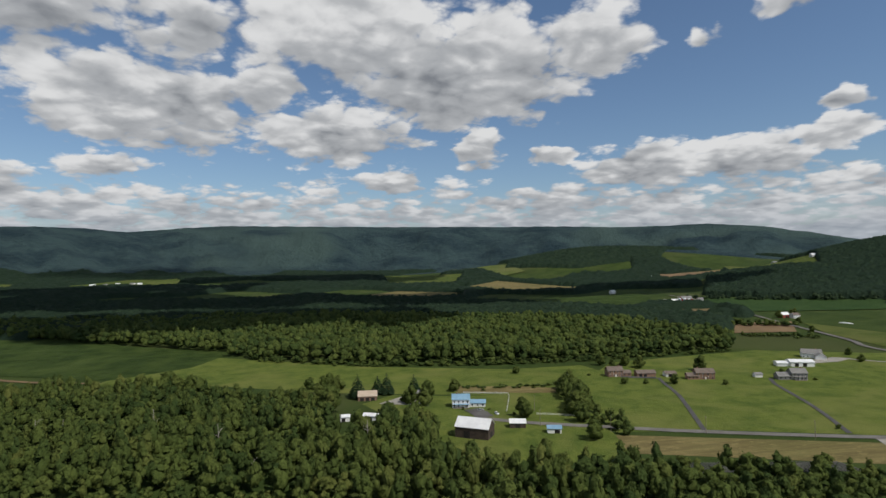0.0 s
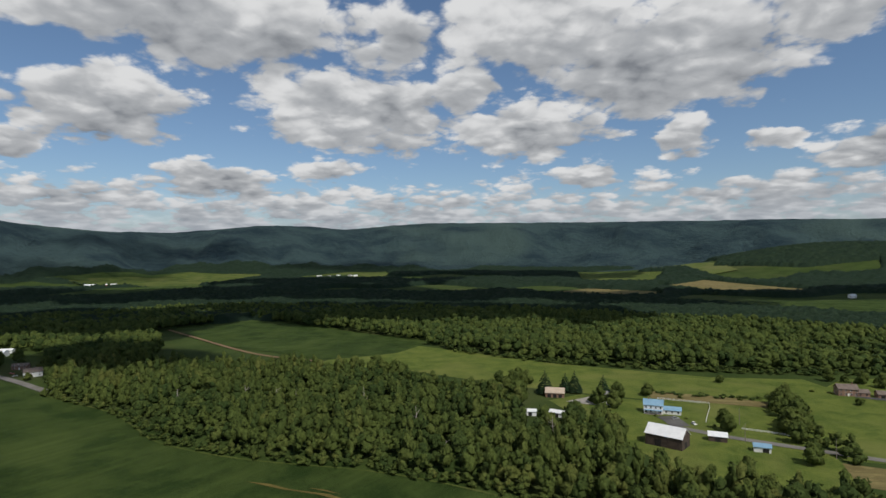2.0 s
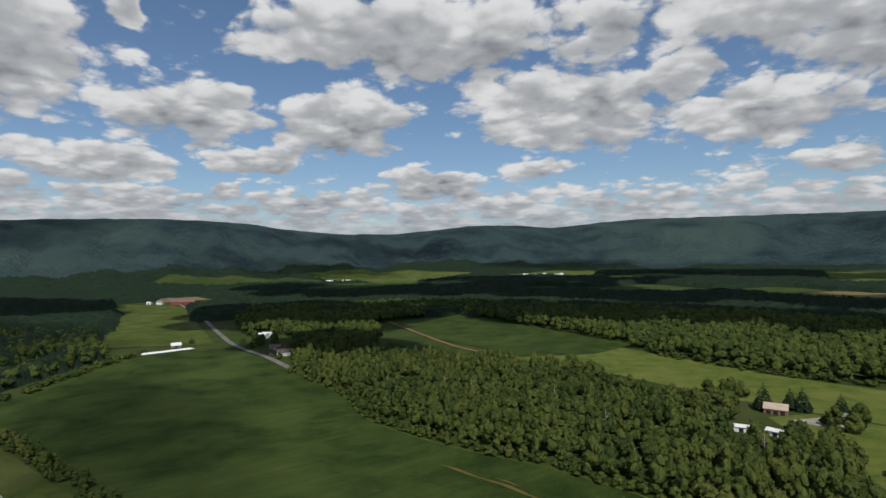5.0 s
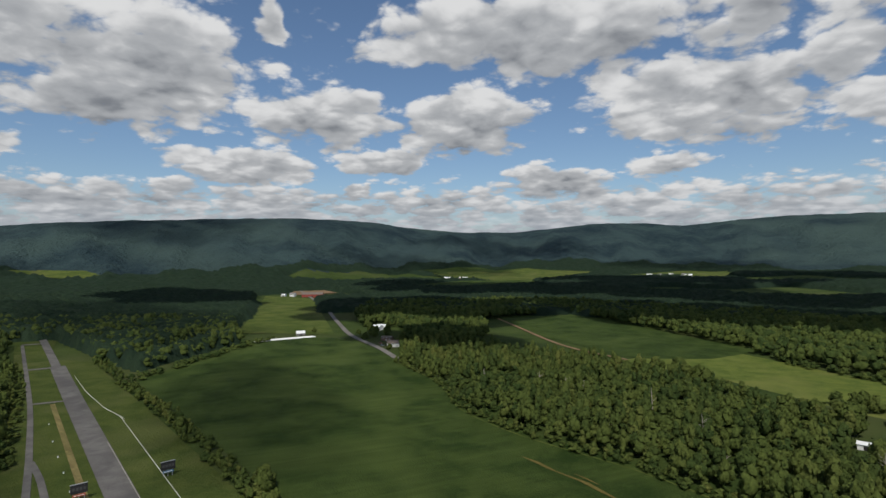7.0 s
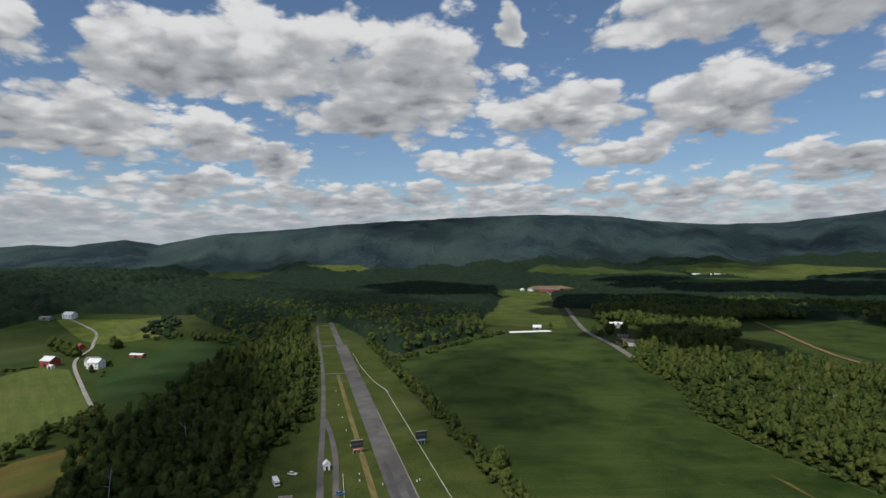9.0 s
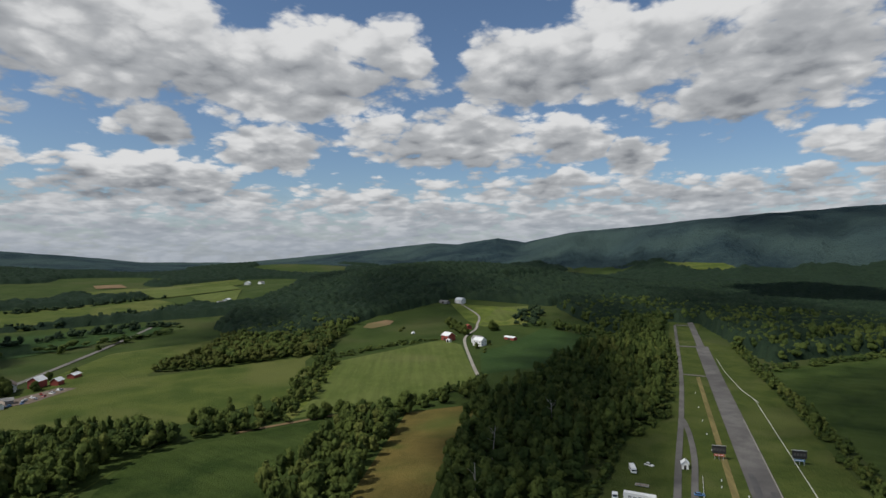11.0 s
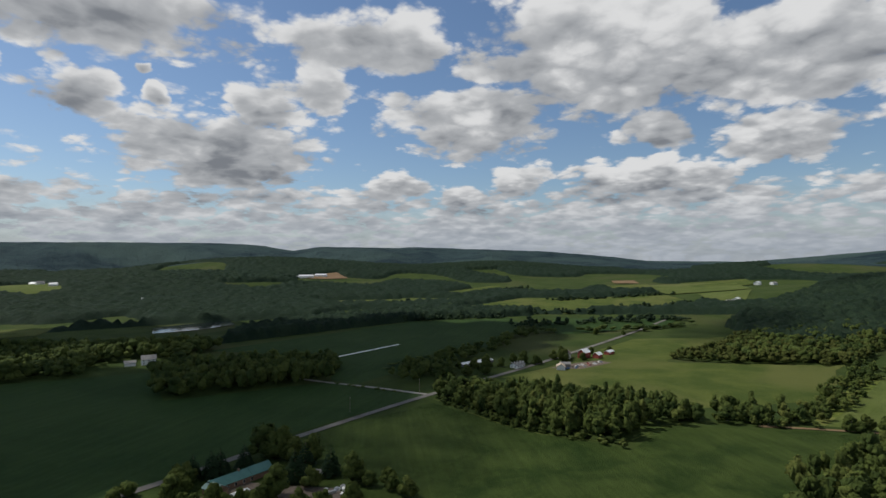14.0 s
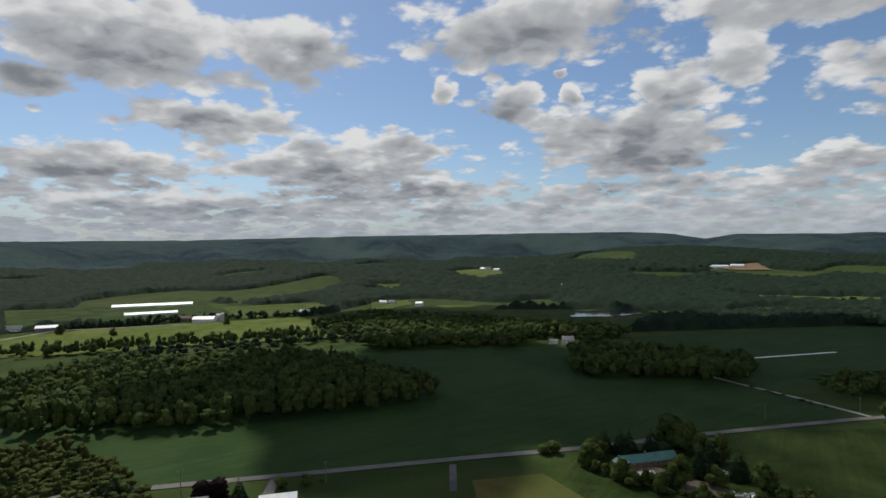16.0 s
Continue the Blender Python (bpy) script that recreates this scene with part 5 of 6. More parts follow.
scoreboard(-255, 62, 95, "blue_paint", "black drag-race scoreboard with a blue banner on steel posts")


def guard_rail(line, label):
    """A low white rail on posts."""
    x0, y0 = line[0]
    ob = root("guard_rail", x0, y0, 0, label, "guard rail")
    post = bmesh.new()
    box(post, -0.08, 0.08, -0.08, 0.08, -0.3, 0.85)
    first = part("post", post, "wood", ob)
    for (xa, ya), (xb, yb) in zip(line, line[1:]):
        d = math.hypot(xb - xa, yb - ya)
        a = math.degrees(math.atan2(yb - ya, xb - xa))
        bm = bmesh.new()
        box(bm, 0, d, -0.06, 0.06, 0.45, 0.80, 0.03)
        r = part("rail", bm, "white", ob)
        r.matrix_basis = pose(xa - x0, ya - y0, 0, 0, 0, a)
        for i in range(1, int(d / 6)):
            share("post", first.data, ob, pose(xa - x0 + (xb - xa) * i * 6 / d, ya - y0 + (yb - ya) * i * 6 / d + 0.12, 0, 0, 0, a))
    return ob


guard_rail([(-120, 63), (-194, 61.5), (-279, 60), (-385, 58)], "low white guard rail along the drag strip")
guard_rail([(-376, 59.5), (-416, 52), (-478, 46.5), (-560, 43.5), (-640, 41.5)], "low white guard rail bending towards the strip")
guard_rail([(-190, 16.5), (-222, 17.2)], "short white rail beside the return road")

hut = building("timing_hut", -231, 9.8, 3.4, 3.0, 2.8, 4.2, 2, "white", "tin", "small white timing hut with a dark doorway", "hut", doors=((0, 1.1, 2.0, 3), (0, 1.1, 2.0, 2)))
for ob in hut.children:
    if ob.name.startswith("door"):
        ob.data.materials[0] = M["dark"]


def camper(x, y, yaw):
    ob = root("camper", x, y, yaw, "white camper van parked on the grass", "camper")
    bm = bmesh.new()
    profile_body(bm, ((-3.4, 0.5), (3.0, 0.5), (3.4, 0.9), (3.2, 1.5), (2.5, 2.0), (3.2, 2.3), (3.0, 3.1), (-3.4, 3.15)), 2.35)
    part("body", bm, "white_paint", ob)
    for wx in (-2.0, 2.2):
        for wy in (-1.05, 1.05):
            plain_wheel(ob, wx, wy, 0.4, 0.28)
    for px in (-2.4, -0.8, 0.8):
        for s in (-1, 1):
            w = bmesh.new()
            box(w, px - 0.5, px + 0.5, s * 1.18 - 0.02, s * 1.18 + 0.02, 1.7, 2.4)
            part("window", w, "glass", ob)
    f = bmesh.new()
    profile_body(f, ((2.56, 1.97), (3.22, 1.53), (3.25, 1.56), (2.6, 2.0)), 2.0)
    part("windscreen", f, "glass", ob)
    r = bmesh.new()
    box(r, -1.4, -0.5, -0.4, 0.4, 3.14, 3.4, 0.05)
    part("roof_unit", r, "white", ob)


camper(-217, -13.5, 14)
car(-228, -6.5, 60, "white_paint", "small white car parked on the grass")
car(-199, 15.0, 100, "blue_paint", "blue car on the return road", up=0.15)


def semi_trailer(x, y, yaw):
    ob = root("race_trailer", x, y, yaw, "long white race trailer with dark side lettering bars", "trailer")
    bm = bmesh.new()
    box(bm, -6.5, 6.5, -1.25, 1.25, 1.1, 4.0, 0.08)
    b = part("box_body", bm, "white_paint", ob)
    for i in range(5):
        t = bmesh.new()
        box(t, -4.6 + i * 2.0, -3.2 + i * 2.0, -1.28, -1.24, 2.0, 2.9 - 0.2 * (i % 2))
        part("bar", t, "grey_paint", b)
    c = bmesh.new()
    box(c, -6.2, 6.2, -0.5, 0.5, 0.75, 1.1)
    part("chassis", c, "steel", ob)
    for wx in (-5.0, -3.9, 4.4):
        for wy in (-1.05, 1.05):
            plain_wheel(ob, wx, wy, 0.5, 0.3)


semi_trailer(-183, -8.5, 86)


def tractor_cab(x, y, yaw):
    ob = root("truck_cab", x, y, yaw, "white truck cab parked beside its trailer", "truck")
    bm = bmesh.new()
    profile_body(bm, ((-2.6, 0.6), (2.6, 0.6), (2.7, 1.5), (1.3, 1.8), (0.9, 3.0), (-0.9, 3.4), (-1.0, 1.2), (-2.6, 1.2)), 2.3)
    part("body", bm, "white_paint", ob)
    w = bmesh.new()
    profile_body(w, ((0.98, 2.85), (1.33, 1.9), (1.37, 1.9), (1.02, 2.87)), 1.9)
    part("windscreen", w, "glass", ob)
    for wx in (-2.0, 1.8):
        for wy in (-1.0, 1.0):
            plain_wheel(ob, wx, wy, 0.5, 0.3)


tractor_cab(-182, -18.5, 5)


def flatbed(x, y, yaw):
    ob = root("flat_trailer", x, y, yaw, "low open flat trailer on the grass", "trailer")
    bm = bmesh.new()
    box(bm, -2.8, 2.8, -1.2, 1.2, 0.55, 0.68)
    part("deck", bm, "wood", ob)
    fr = bmesh.new()
    for a in ((-2.85, 2.85, -1.28, -1.2), (-2.85, 2.85, 1.2, 1.28), (-2.9, -2.8, -1.28, 1.28), (2.8, 2.9, -1.28, 1.28)):
        box(fr, *a, 0.5, 0.8)
    part("frame", fr, "steel", ob)
    for wy in (-1.35, 1.35):
        plain_wheel(ob, -0.4, wy, 0.35, 0.22)


flatbed(-201, -8.5, 85)


def marker(x, y):
    ob = root("marker_block", x, y, 0, "small white marker block beside the strip", "marker", "markers along the strip")
    bm = bmesh.new()
    box(bm, -0.35, 0.35, -0.25, 0.25, -0.1, 0.7, 0.05)
    part("block", bm, "white", ob)
    cap = bmesh.new()
    box(cap, -0.4, 0.4, -0.3, 0.3, 0.7, 0.8)
    part("cap", cap, "steel", ob)
    return ob


one = marker(-212, 24.5)
for x, y in ((-220, 25), (-262, 23.5), (-290, 22.5), (-318, 21.5), (-350, 20.5), (-205, 34.5), (-205, 50.5), (-206, 52.0), (-392, 20), (-190, 25)):
    copy_thing(one, pose(x, y, ground_z(x, y)))


def pole(x, y, yaw, high=10.5):
    ob = root("utility_pole", x, y, yaw, "tall wooden utility pole with a crossarm", "utility pole", "poles along the road")
    part("shaft", tube(bmesh.new(), 0, 0, -0.6, high, 0.17, 0.11), "wood", ob)
    bm = bmesh.new()
    box(bm, -1.2, 1.2, -0.06, 0.06, high - 0.9, high - 0.75)
    arm = part("crossarm", bm, "wood", ob)
    for px in (-1.0, 0.0, 1.0):
        part("insulator", tube(bmesh.new(), px, 0, high - 0.75, high - 0.5, 0.06, 0.04, 6), "steel", arm)
    return ob


first_pole = pole(58, 346, 75)
for x, y, a in ((97, 331, 75), (150, 325, 80), (205, 313, 80), (-30, -394, 60), (297, -155, 55), (240, -186, 55), (344, -142, 55), (-47, 300, 75), (30, -358, 55), (60, 380, 75)):
    copy_thing(first_pole, pose(x, y, ground_z(x, y), 0, 0, a))

# ---- farmstead by the wood ----
building("barn", 17.0, 329, 20, 12, 6.4, 10.6, -22, "dark_board", "tin", "dark weathered bank barn with a white metal roof", "barn", doors=((-3, 3.6, 4.0, 0), (0, 3.0, 3.5, 2)))
building("shed", 44, 345, 9.5, 6, 3.2, 4.9, -4, "dark_board", "tin", "small dark shed with a white metal roof", "shed", doors=((0, 2.6, 2.5, 0),))
building("shed", 64, 333, 8.0, 5, 2.9, 4.2, -4, "white", "blue_tin", "small open shed with a blue-grey metal roof", "shed", doors=((1.5, 3.0, 2.3, 0),))
building("farmhouse", 11, 395, 12.0, 8.5, 5.8, 8.6, -3, "white", "blue_tin", "white two-storey farmhouse with a blue metal roof", "house", 2, 4, ((0.5, 1.0, 2.1, 0),), -3, 11, (11.5, 0.5, 11.0, 6.0, 2.9, 4.6, 0))
building("garage", -57.5, 418, 13.5, 8, 3.6, 6.6, 5, "brick", "tan", "low brick garage with a tan roof", "garage", 0, 0, ((-4, 2.6, 2.4, 0), (0, 2.6, 2.4, 0), (4, 2.6, 2.4, 0)))
building("cottage", -21, 421, 9, 8, 3.0, 5.6, 20, "white", "grey_shingle", "small house with a grey shingle roof behind trees", "house", 1, 3, ((0, 1.0, 2.1, 0),))
building("shed", -66, 364, 8, 5, 3.0, 4.0, 12, "white", "tin", "white shed half hidden in the trees", "shed", doors=((0, 2.4, 2.3, 0),))
building("shed", -48, 366, 10, 5, 3.0, 4.2, -14, "white", "tin", "long white shed half hidden in the trees", "shed", doors=((0, 2.4, 2.3, 0),))
ribbon("yard", [(26, 366), (22, 378), (18, 386)], 12, "asphalt", "asphalt yard before the farmhouse", "yard", up=0.08)
patch("gravel_yard", [(-48, 405), (-30, 428), (-14, 430), (-10, 408), (-25, 400)], "gravel", "pale gravel yard by the cottage", "yard", up=0.05)
car(24, 382, 20, "grey_paint", "grey car parked before the farmhouse", up=0.2)
car(34, 373, -70, "white_paint", "white car parked in the farm yard", up=0.1)


def rail_fence(line, label, gap=2.6):
    x0, y0 = line[0]
    ob = root("rail_fence", x0, y0, 0, label, "fence")
    post = bmesh.new()
    box(post, -0.07, 0.07, -0.07, 0.07, -0.3, 1.35)
    first = part("post", post, "white", ob)
    for (xa, ya), (xb, yb) in zip(line, line[1:]):
        d = math.hypot(xb - xa, yb - ya)
        a = math.degrees(math.atan2(yb - ya, xb - xa))
        for z in (0.35, 0.75, 1.15):
            bm = bmesh.new()
            box(bm, 0, d, -0.03, 0.03, z, z + 0.15)
            r = part("rail", bm, "white", ob)
            r.matrix_basis = pose(xa - x0, ya - y0, 0, 0, 0, a)
        for i in range(1, int(d / gap) + 1):
            share("post", first.data, ob, pose(xa - x0 + (xb - xa) * i * gap / d, ya - y0 + (yb - ya) * i * gap / d, 0, 0, 0, a))


rail_fence([(14, 432), (48, 428), (47, 415), (41, 378)], "white rail fence round the paddock")
rail_fence([(60, 371), (90, 364)], "white rail fence beside the road")
patch("paddock", [(10, 433), (60, 430), (95, 428), (100, 440), (60, 452), (8, 455)], "stubble", "dry brown paddock strip", up=0.04)

# ---- houses on the lawn ----
building("brick_house", 146, 486, 13, 9, 5.2, 8.0, 5, "brick", "shingle", "brown brick house with a brown shingle roof", "house", 2, 4, ((0, 1.0, 2.1, 0),), 4, None, (9.5, -1, 8, 7, 2.9, 4.8, 0))
building("garage", 172, 484, 16, 8, 3.0, 5.0, 0, "brick", "shingle", "long low brick garage with a brown roof", "garage", 0, 0, ((-5, 2.6, 2.3, 0), (-1, 2.6, 2.3, 0)))
building("carport", 192, 481, 9, 7, 2.8, 4.4, 0, "white", "shingle", "low white carport with a brown roof", "carport", 0, 0, ((0, 5.0, 2.3, 0),))
building("brick_house", 216, 470, 15, 9, 5.4, 8.4, -5, "brick", "shingle", "brown two-storey house with a shingle roof", "house", 2, 4, ((0, 1.0, 2.1, 0),), -5, None, (-10, -1.5, 9, 7, 2.9, 5.0, 0))
building("grey_house", 289, 462, 12, 9, 5.6, 8.8, -5, "grey_shingle", "grey_shingle", "grey two-storey house with white trim", "house", 2, 4, ((0, 1.0, 2.1, 0),), 3, 9, (-11, 0, 11, 8, 3.0, 5.6, 0))
building("shed", 262, 472, 6, 5, 2.6, 3.8, 0, "white", "grey_shingle", "small white garden shed", "shed", doors=((0, 1.6, 2.0, 0),))
building("pole_building", 325, 515, 20, 11, 4.2, 6.0, -8, "white", "tin", "white metal pole building", "outbuilding", doors=((-5, 3.5, 3.2, 0), (2, 3.5, 3.2, 0)), wing=(-15, 0, 12, 9, 3.0, 4.4, 0))
building("white_house", 362, 556, 17, 12, 4.5, 8.0, -25, "white", "grey_shingle", "pale house with a large grey roof", "house", 1, 5, ((0, 1.0, 2.1, 0),), 4, None, (6, -8, 14, 9, 3.4, 6.0, 90))
patch("gravel_yard", [(335, 522), (372, 530), (395, 545), (380, 552), (350, 538)], "gravel", "pale gravel turning place", "yard", up=0.05)
ribbon("driveway", [(385, 545), (420, 520), (470, 535), (505, 500)], 4, "gravel", "curving gravel driveway")

# ---- farms further off ----
FARMS = "far farm buildings"


def farm(spots):
    for kind, x, y, l, w, e, r, yaw, wall, roof, label in spots:
        rows, cols = (2, 3) if kind == "farmhouse" else (0, 0)
        building(kind, x, y, l, w, e, r, yaw, wall, roof, label, "house" if kind == "farmhouse" else "barn" if "barn" in kind else "building",
                 rows, cols, ((0, 1.0, 2.1, 0),) if rows else ((0, 3.2, 3.2, 0),), group=FARMS)


farm((
    ("red_barn", 511, 1185, 24, 14, 7, 12, 10, "red_board", "grey_shingle", "large dark red barn with a pale roof"),
    ("long_barn", 475, 1180, 36, 12, 4, 7, 5, "white", "tin", "long low white barn"),
    ("long_barn", 455, 1165, 30, 9, 4, 6, 8, "white", "grey_shingle", "long low shed beside the barns"),
    ("farmhouse", 538, 1178, 11, 9, 5.5, 8.5, 0, "white", "grey_shingle", "white farmhouse by the road"),
    ("red_barn", 540, 893, 14, 10, 5, 8.5, 15, "red_board", "tin", "small red barn among trees"),
    ("farmhouse", 552, 884, 12, 9, 5.2, 8.2, 10, "white", "shingle", "white farmhouse among trees"),
    ("pole_barn", 686, 1820, 40, 18, 7, 11, 0, "white", "tin", "big white pole barn in the distance"),
    ("farmhouse", 428, 1422, 12, 10, 6, 9, 20, "white", "tin", "lone white house beside the woods"),
    ("red_barn", -1272, 585, 52, 14, 7, 12, 52, "red_board", "shingle", "long red barn on the rise"),
    ("farmhouse", -1318, 552, 14, 10, 6, 9, 40, "white", "grey_shingle", "white farmhouse beside the red barn"),
    ("shed", -1335, 535, 10, 8, 4, 6, 40, "white", "tin", "white shed beside the red barn"),
    ("long_barn", -1582, 1246, 30, 14, 6, 9, 40, "white", "tin", "white roofed barn far across the fields"),
    ("long_barn", -1545, 1288, 30, 14, 6, 9, 40, "red_board", "tin", "red barn with a white roof far across the fields"),
    ("cottage", -678, 305, 11, 9, 3.2, 6.0, 70, "grey_shingle", "tin", "small cottage with a white roof beside the field"),
    ("pole_barn", -662, 412, 15, 12, 4.5, 7.5, 30, "white", "tin", "white roofed barn behind trees"),
    ("farmhouse", -520, 352, 14, 10, 4.5, 7.5, 60, "white", "shingle", "pale house with a brown roof at the wood's edge"),
    ("farmhouse", -566, 372, 13, 9, 3.2, 5.6, 40, "brick", "shingle", "low brown house by the road"),
    ("shed", -680, 432, 14, 6, 3.5, 5, 30, "white", "tin", "long pale shed by the road"),
    ("shed", -555, 412, 6, 4, 4.0, 5.4, 30, "white", "tin", "small white shed in a clearing"),
    ("red_barn", -562, -246, 13, 11, 6, 9.5, 60, "red_board", "tin", "dark red barn with a pale metal roof"),
    ("shed", -549, -240, 5, 4, 2.6, 3.8, 60, "white", "tin", "small white shed beside the barn"),
    ("farmhouse", -541, -199, 12, 10, 6.2, 9.2, 70, "white", "tin", "white two-storey farmhouse beside the lane"),
    ("farmhouse", -556, -206, 13, 9, 5.5, 8.2, 70, "white", "grey_shingle", "white house with a dark grey roof"),
    ("long_barn", -588, -176, 15, 6, 3, 4.2, 65, "red_board", "tin", "low red open shed"),
    ("red_barn", -645, -250, 9, 6, 4, 6, 40, "red_board", "red_board", "small bright red shed among trees"),
    ("farmhouse", -821, -327, 15, 11, 5.5, 9, 65, "white", "tin", "white house at the top of the lane"),
    ("shed", -812, -352, 18, 8, 3.4, 5, 65, "grey_shingle", "grey_shingle", "long grey shed on the hill"),
    ("red_barn", -231, -474, 11, 8.5, 6, 9, 25, "red_board", "tin", "bright red barn with a white roof"),
    ("red_barn", -243, -468, 8, 6.5, 3.8, 6, 25, "red_board", "tin", "red side barn with a white roof"),
    ("farmhouse", -214, -480, 11, 8, 5.5, 8.2, 55, "white", "shingle", "white farmhouse behind dark trees"),
    ("shed", -178, -432, 9, 7.5, 3.2, 5.4, 60, "white", "tan", "white gabled shed in the farm yard"),
    ("shed", -188, -440, 9, 6, 3.0, 4.6, -30, "grey_shingle", "grey_shingle", "grey shed in the farm yard"),
    ("shed", -267, -482, 11, 6, 3.0, 4.4, 25, "red_board", "tin", "small red shed with a white roof in the pasture"),
    ("farmhouse", -146, -456, 14, 7.5, 2.8, 4.8, 30, "white", "grey_shingle", "low pale house beside the road"),
    ("long_barn", -116, -487, 40, 10, 1.9, 3.0, 21, "grey_shingle", "tin", "long low building with a pale metal roof"),
    ("farmhouse", 187, -609, 13, 10, 5.5, 9, 10, "white", "grey_shingle", "pale house at the wood's edge"),
    ("shed", 203, -606, 10, 8, 3.2, 5, 10, "white", "grey_shingle", "pale garage beside the house"),
    ("poultry_house", 1019, -794, 142, 16, 3.8, 7.5, 43, "white", "tin", "very long white poultry house"),
    ("poultry_house", 914, -695, 82, 13, 3.4, 6.4, 48, "white", "tin", "long white poultry house"),
    ("pole_barn", 752, -648, 32, 16, 6, 9.5, 25, "white", "tin", "white roofed barn on a pale yard"),
    ("red_barn", 792, -654, 26, 12, 5, 8.5, 25, "brick", "shingle", "brown barn beside the silos"),
    ("pole_barn", 896, -504, 28, 14, 6, 9, 45, "grey_shingle", "tin", "grey barn with a white roof"),
    ("farmhouse", 932, -482, 18, 11, 6, 10, 45, "white", "grey_shingle", "pale farmhouse among trees"),
    ("farmhouse", 605, -974, 14, 10, 5, 8, 20, "white", "tin", "white house of a small hamlet"),
    ("farmhouse", 590, -984, 14, 10, 5, 8, -10, "white", "grey_shingle", "pale house of a small hamlet"),
    ("farmhouse", 523, -968, 14, 10, 5, 8, 0, "white", "tin", "white house at a clearing"),
    ("pole_barn", 293, -1390, 40, 18, 6, 10, 0, "white", "tin", "white buildings far off in the woods"),
    ("farmhouse", -745, -782, 16, 10, 5, 8, 30, "white", "tin", "white house of a far hamlet"),
    ("farmhouse", -770, -800, 18, 10, 5, 8, 10, "white", "grey_shingle", "pale house of a far hamlet"),
    ("pole_barn", -800, -812, 24, 12, 5, 8, 30, "white", "tin", "white shed of a far hamlet"),
    ("farmhouse", 664, -789, 18, 10, 5, 8, 0, "white", "tin", "white house by the field"),
    ("farmhouse", 551, -787, 12, 10, 5, 8, 0, "white", "tin", "small white house by the trees"),
    ("pole_barn", -100, -1960, 60, 24, 7, 11, 10, "white", "tin", "white farm buildings below the far ridge"),
    ("farmhouse", -1127, 1947, 16, 12, 6, 9, 20, "white", "tin", "white house of a village below the ridge"),
    ("farmhouse", -1092, 1976, 16, 12, 6, 9, -10, "white", "grey_shingle", "pale house of a village below the ridge"),
    ("farmhouse", -1060, 1960, 14, 12, 6, 9, 40, "white", "tin", "white house of a village below the ridge"),
    ("farmhouse", -1150, 1910, 14, 12, 6, 9, 70, "white", "grey_shingle", "pale house of a village below the ridge"),
    ("farmhouse", -1180, 1890, 18, 12, 6, 9, 10, "white", "tin", "white house of a village below the ridge"),
    ("farmhouse", -1925, -142, 18, 12, 6, 10, 0, "white", "tin", "white house at the foot of the ridge"),
    ("farmhouse", -1900, -180, 16, 12, 6, 10, 50, "white", "grey_shingle", "pale house at the foot of the ridge"),
    ("farmhouse", 549, -1643, 18, 12, 6, 10, 0, "white", "tin", "white house on a far slope"),
    ("farmhouse", 600, -1720, 18, 12, 6, 10, 30, "white", "grey_shingle", "pale house on a far slope"),
    ("farmhouse", 646, -1827, 20, 12, 6, 10, -30, "white", "tin", "white house on a far slope"),
    ("pole_barn", -1123, -2102, 50, 20, 7, 11, 20, "white", "tin", "white barn near the end of the valley"),
    ("pole_barn", -1274, -1180, 30, 14, 6, 10, 30, "white", "tin", "white barn beside pale fields"),
    ("farmhouse", -1300, -1150, 16, 12, 6, 9, 0, "white", "grey_shingle", "pale house beside pale fields"),
    ("farmhouse", 1041, 1574, 18, 12, 6, 10, 0, "white", "tin", "white house on a far rise"),
    ("farmhouse", 1114, 1886, 20, 12, 6, 10, 30, "white", "grey_shingle", "pale house on a far rise"),
    ("pole_barn", -160, -1990, 40, 20, 7, 11, -20, "white", "tin", "white farm buildings below the far ridge"),
))


def silo(x, y, high, r, label):
    ob = root("silo", x, y, 0, label, "silo", "silos")
    part("shell", tube(bmesh.new(), 0, 0, -0.5, high, r, r, 16), "steel", ob)
    bm = bmesh.new()
    bmesh.ops.create_uvsphere(bm, u_segments=16, v_segments=8, radius=r * 1.02, matrix=Matrix.Translation((0, 0, high)) @ Matrix.Diagonal((1, 1, 0.6, 1)))
    part("dome", bm, "tin", ob)
    for i in range(3):
        part("band", tube(bmesh.new(), 0, 0, high * (0.25 + 0.25 * i), high * (0.25 + 0.25 * i) + 0.2, r * 1.02, r * 1.02, 16), "grey_paint", ob)


for x, y, h in ((728, -660, 13), (737, -664, 10), (744, -668, 10), (488, 1160, 9), (497, 1158, 9), (505, 1156, 8)):
    silo(x, y, h, 3.0, "grey metal silo with a pale dome")


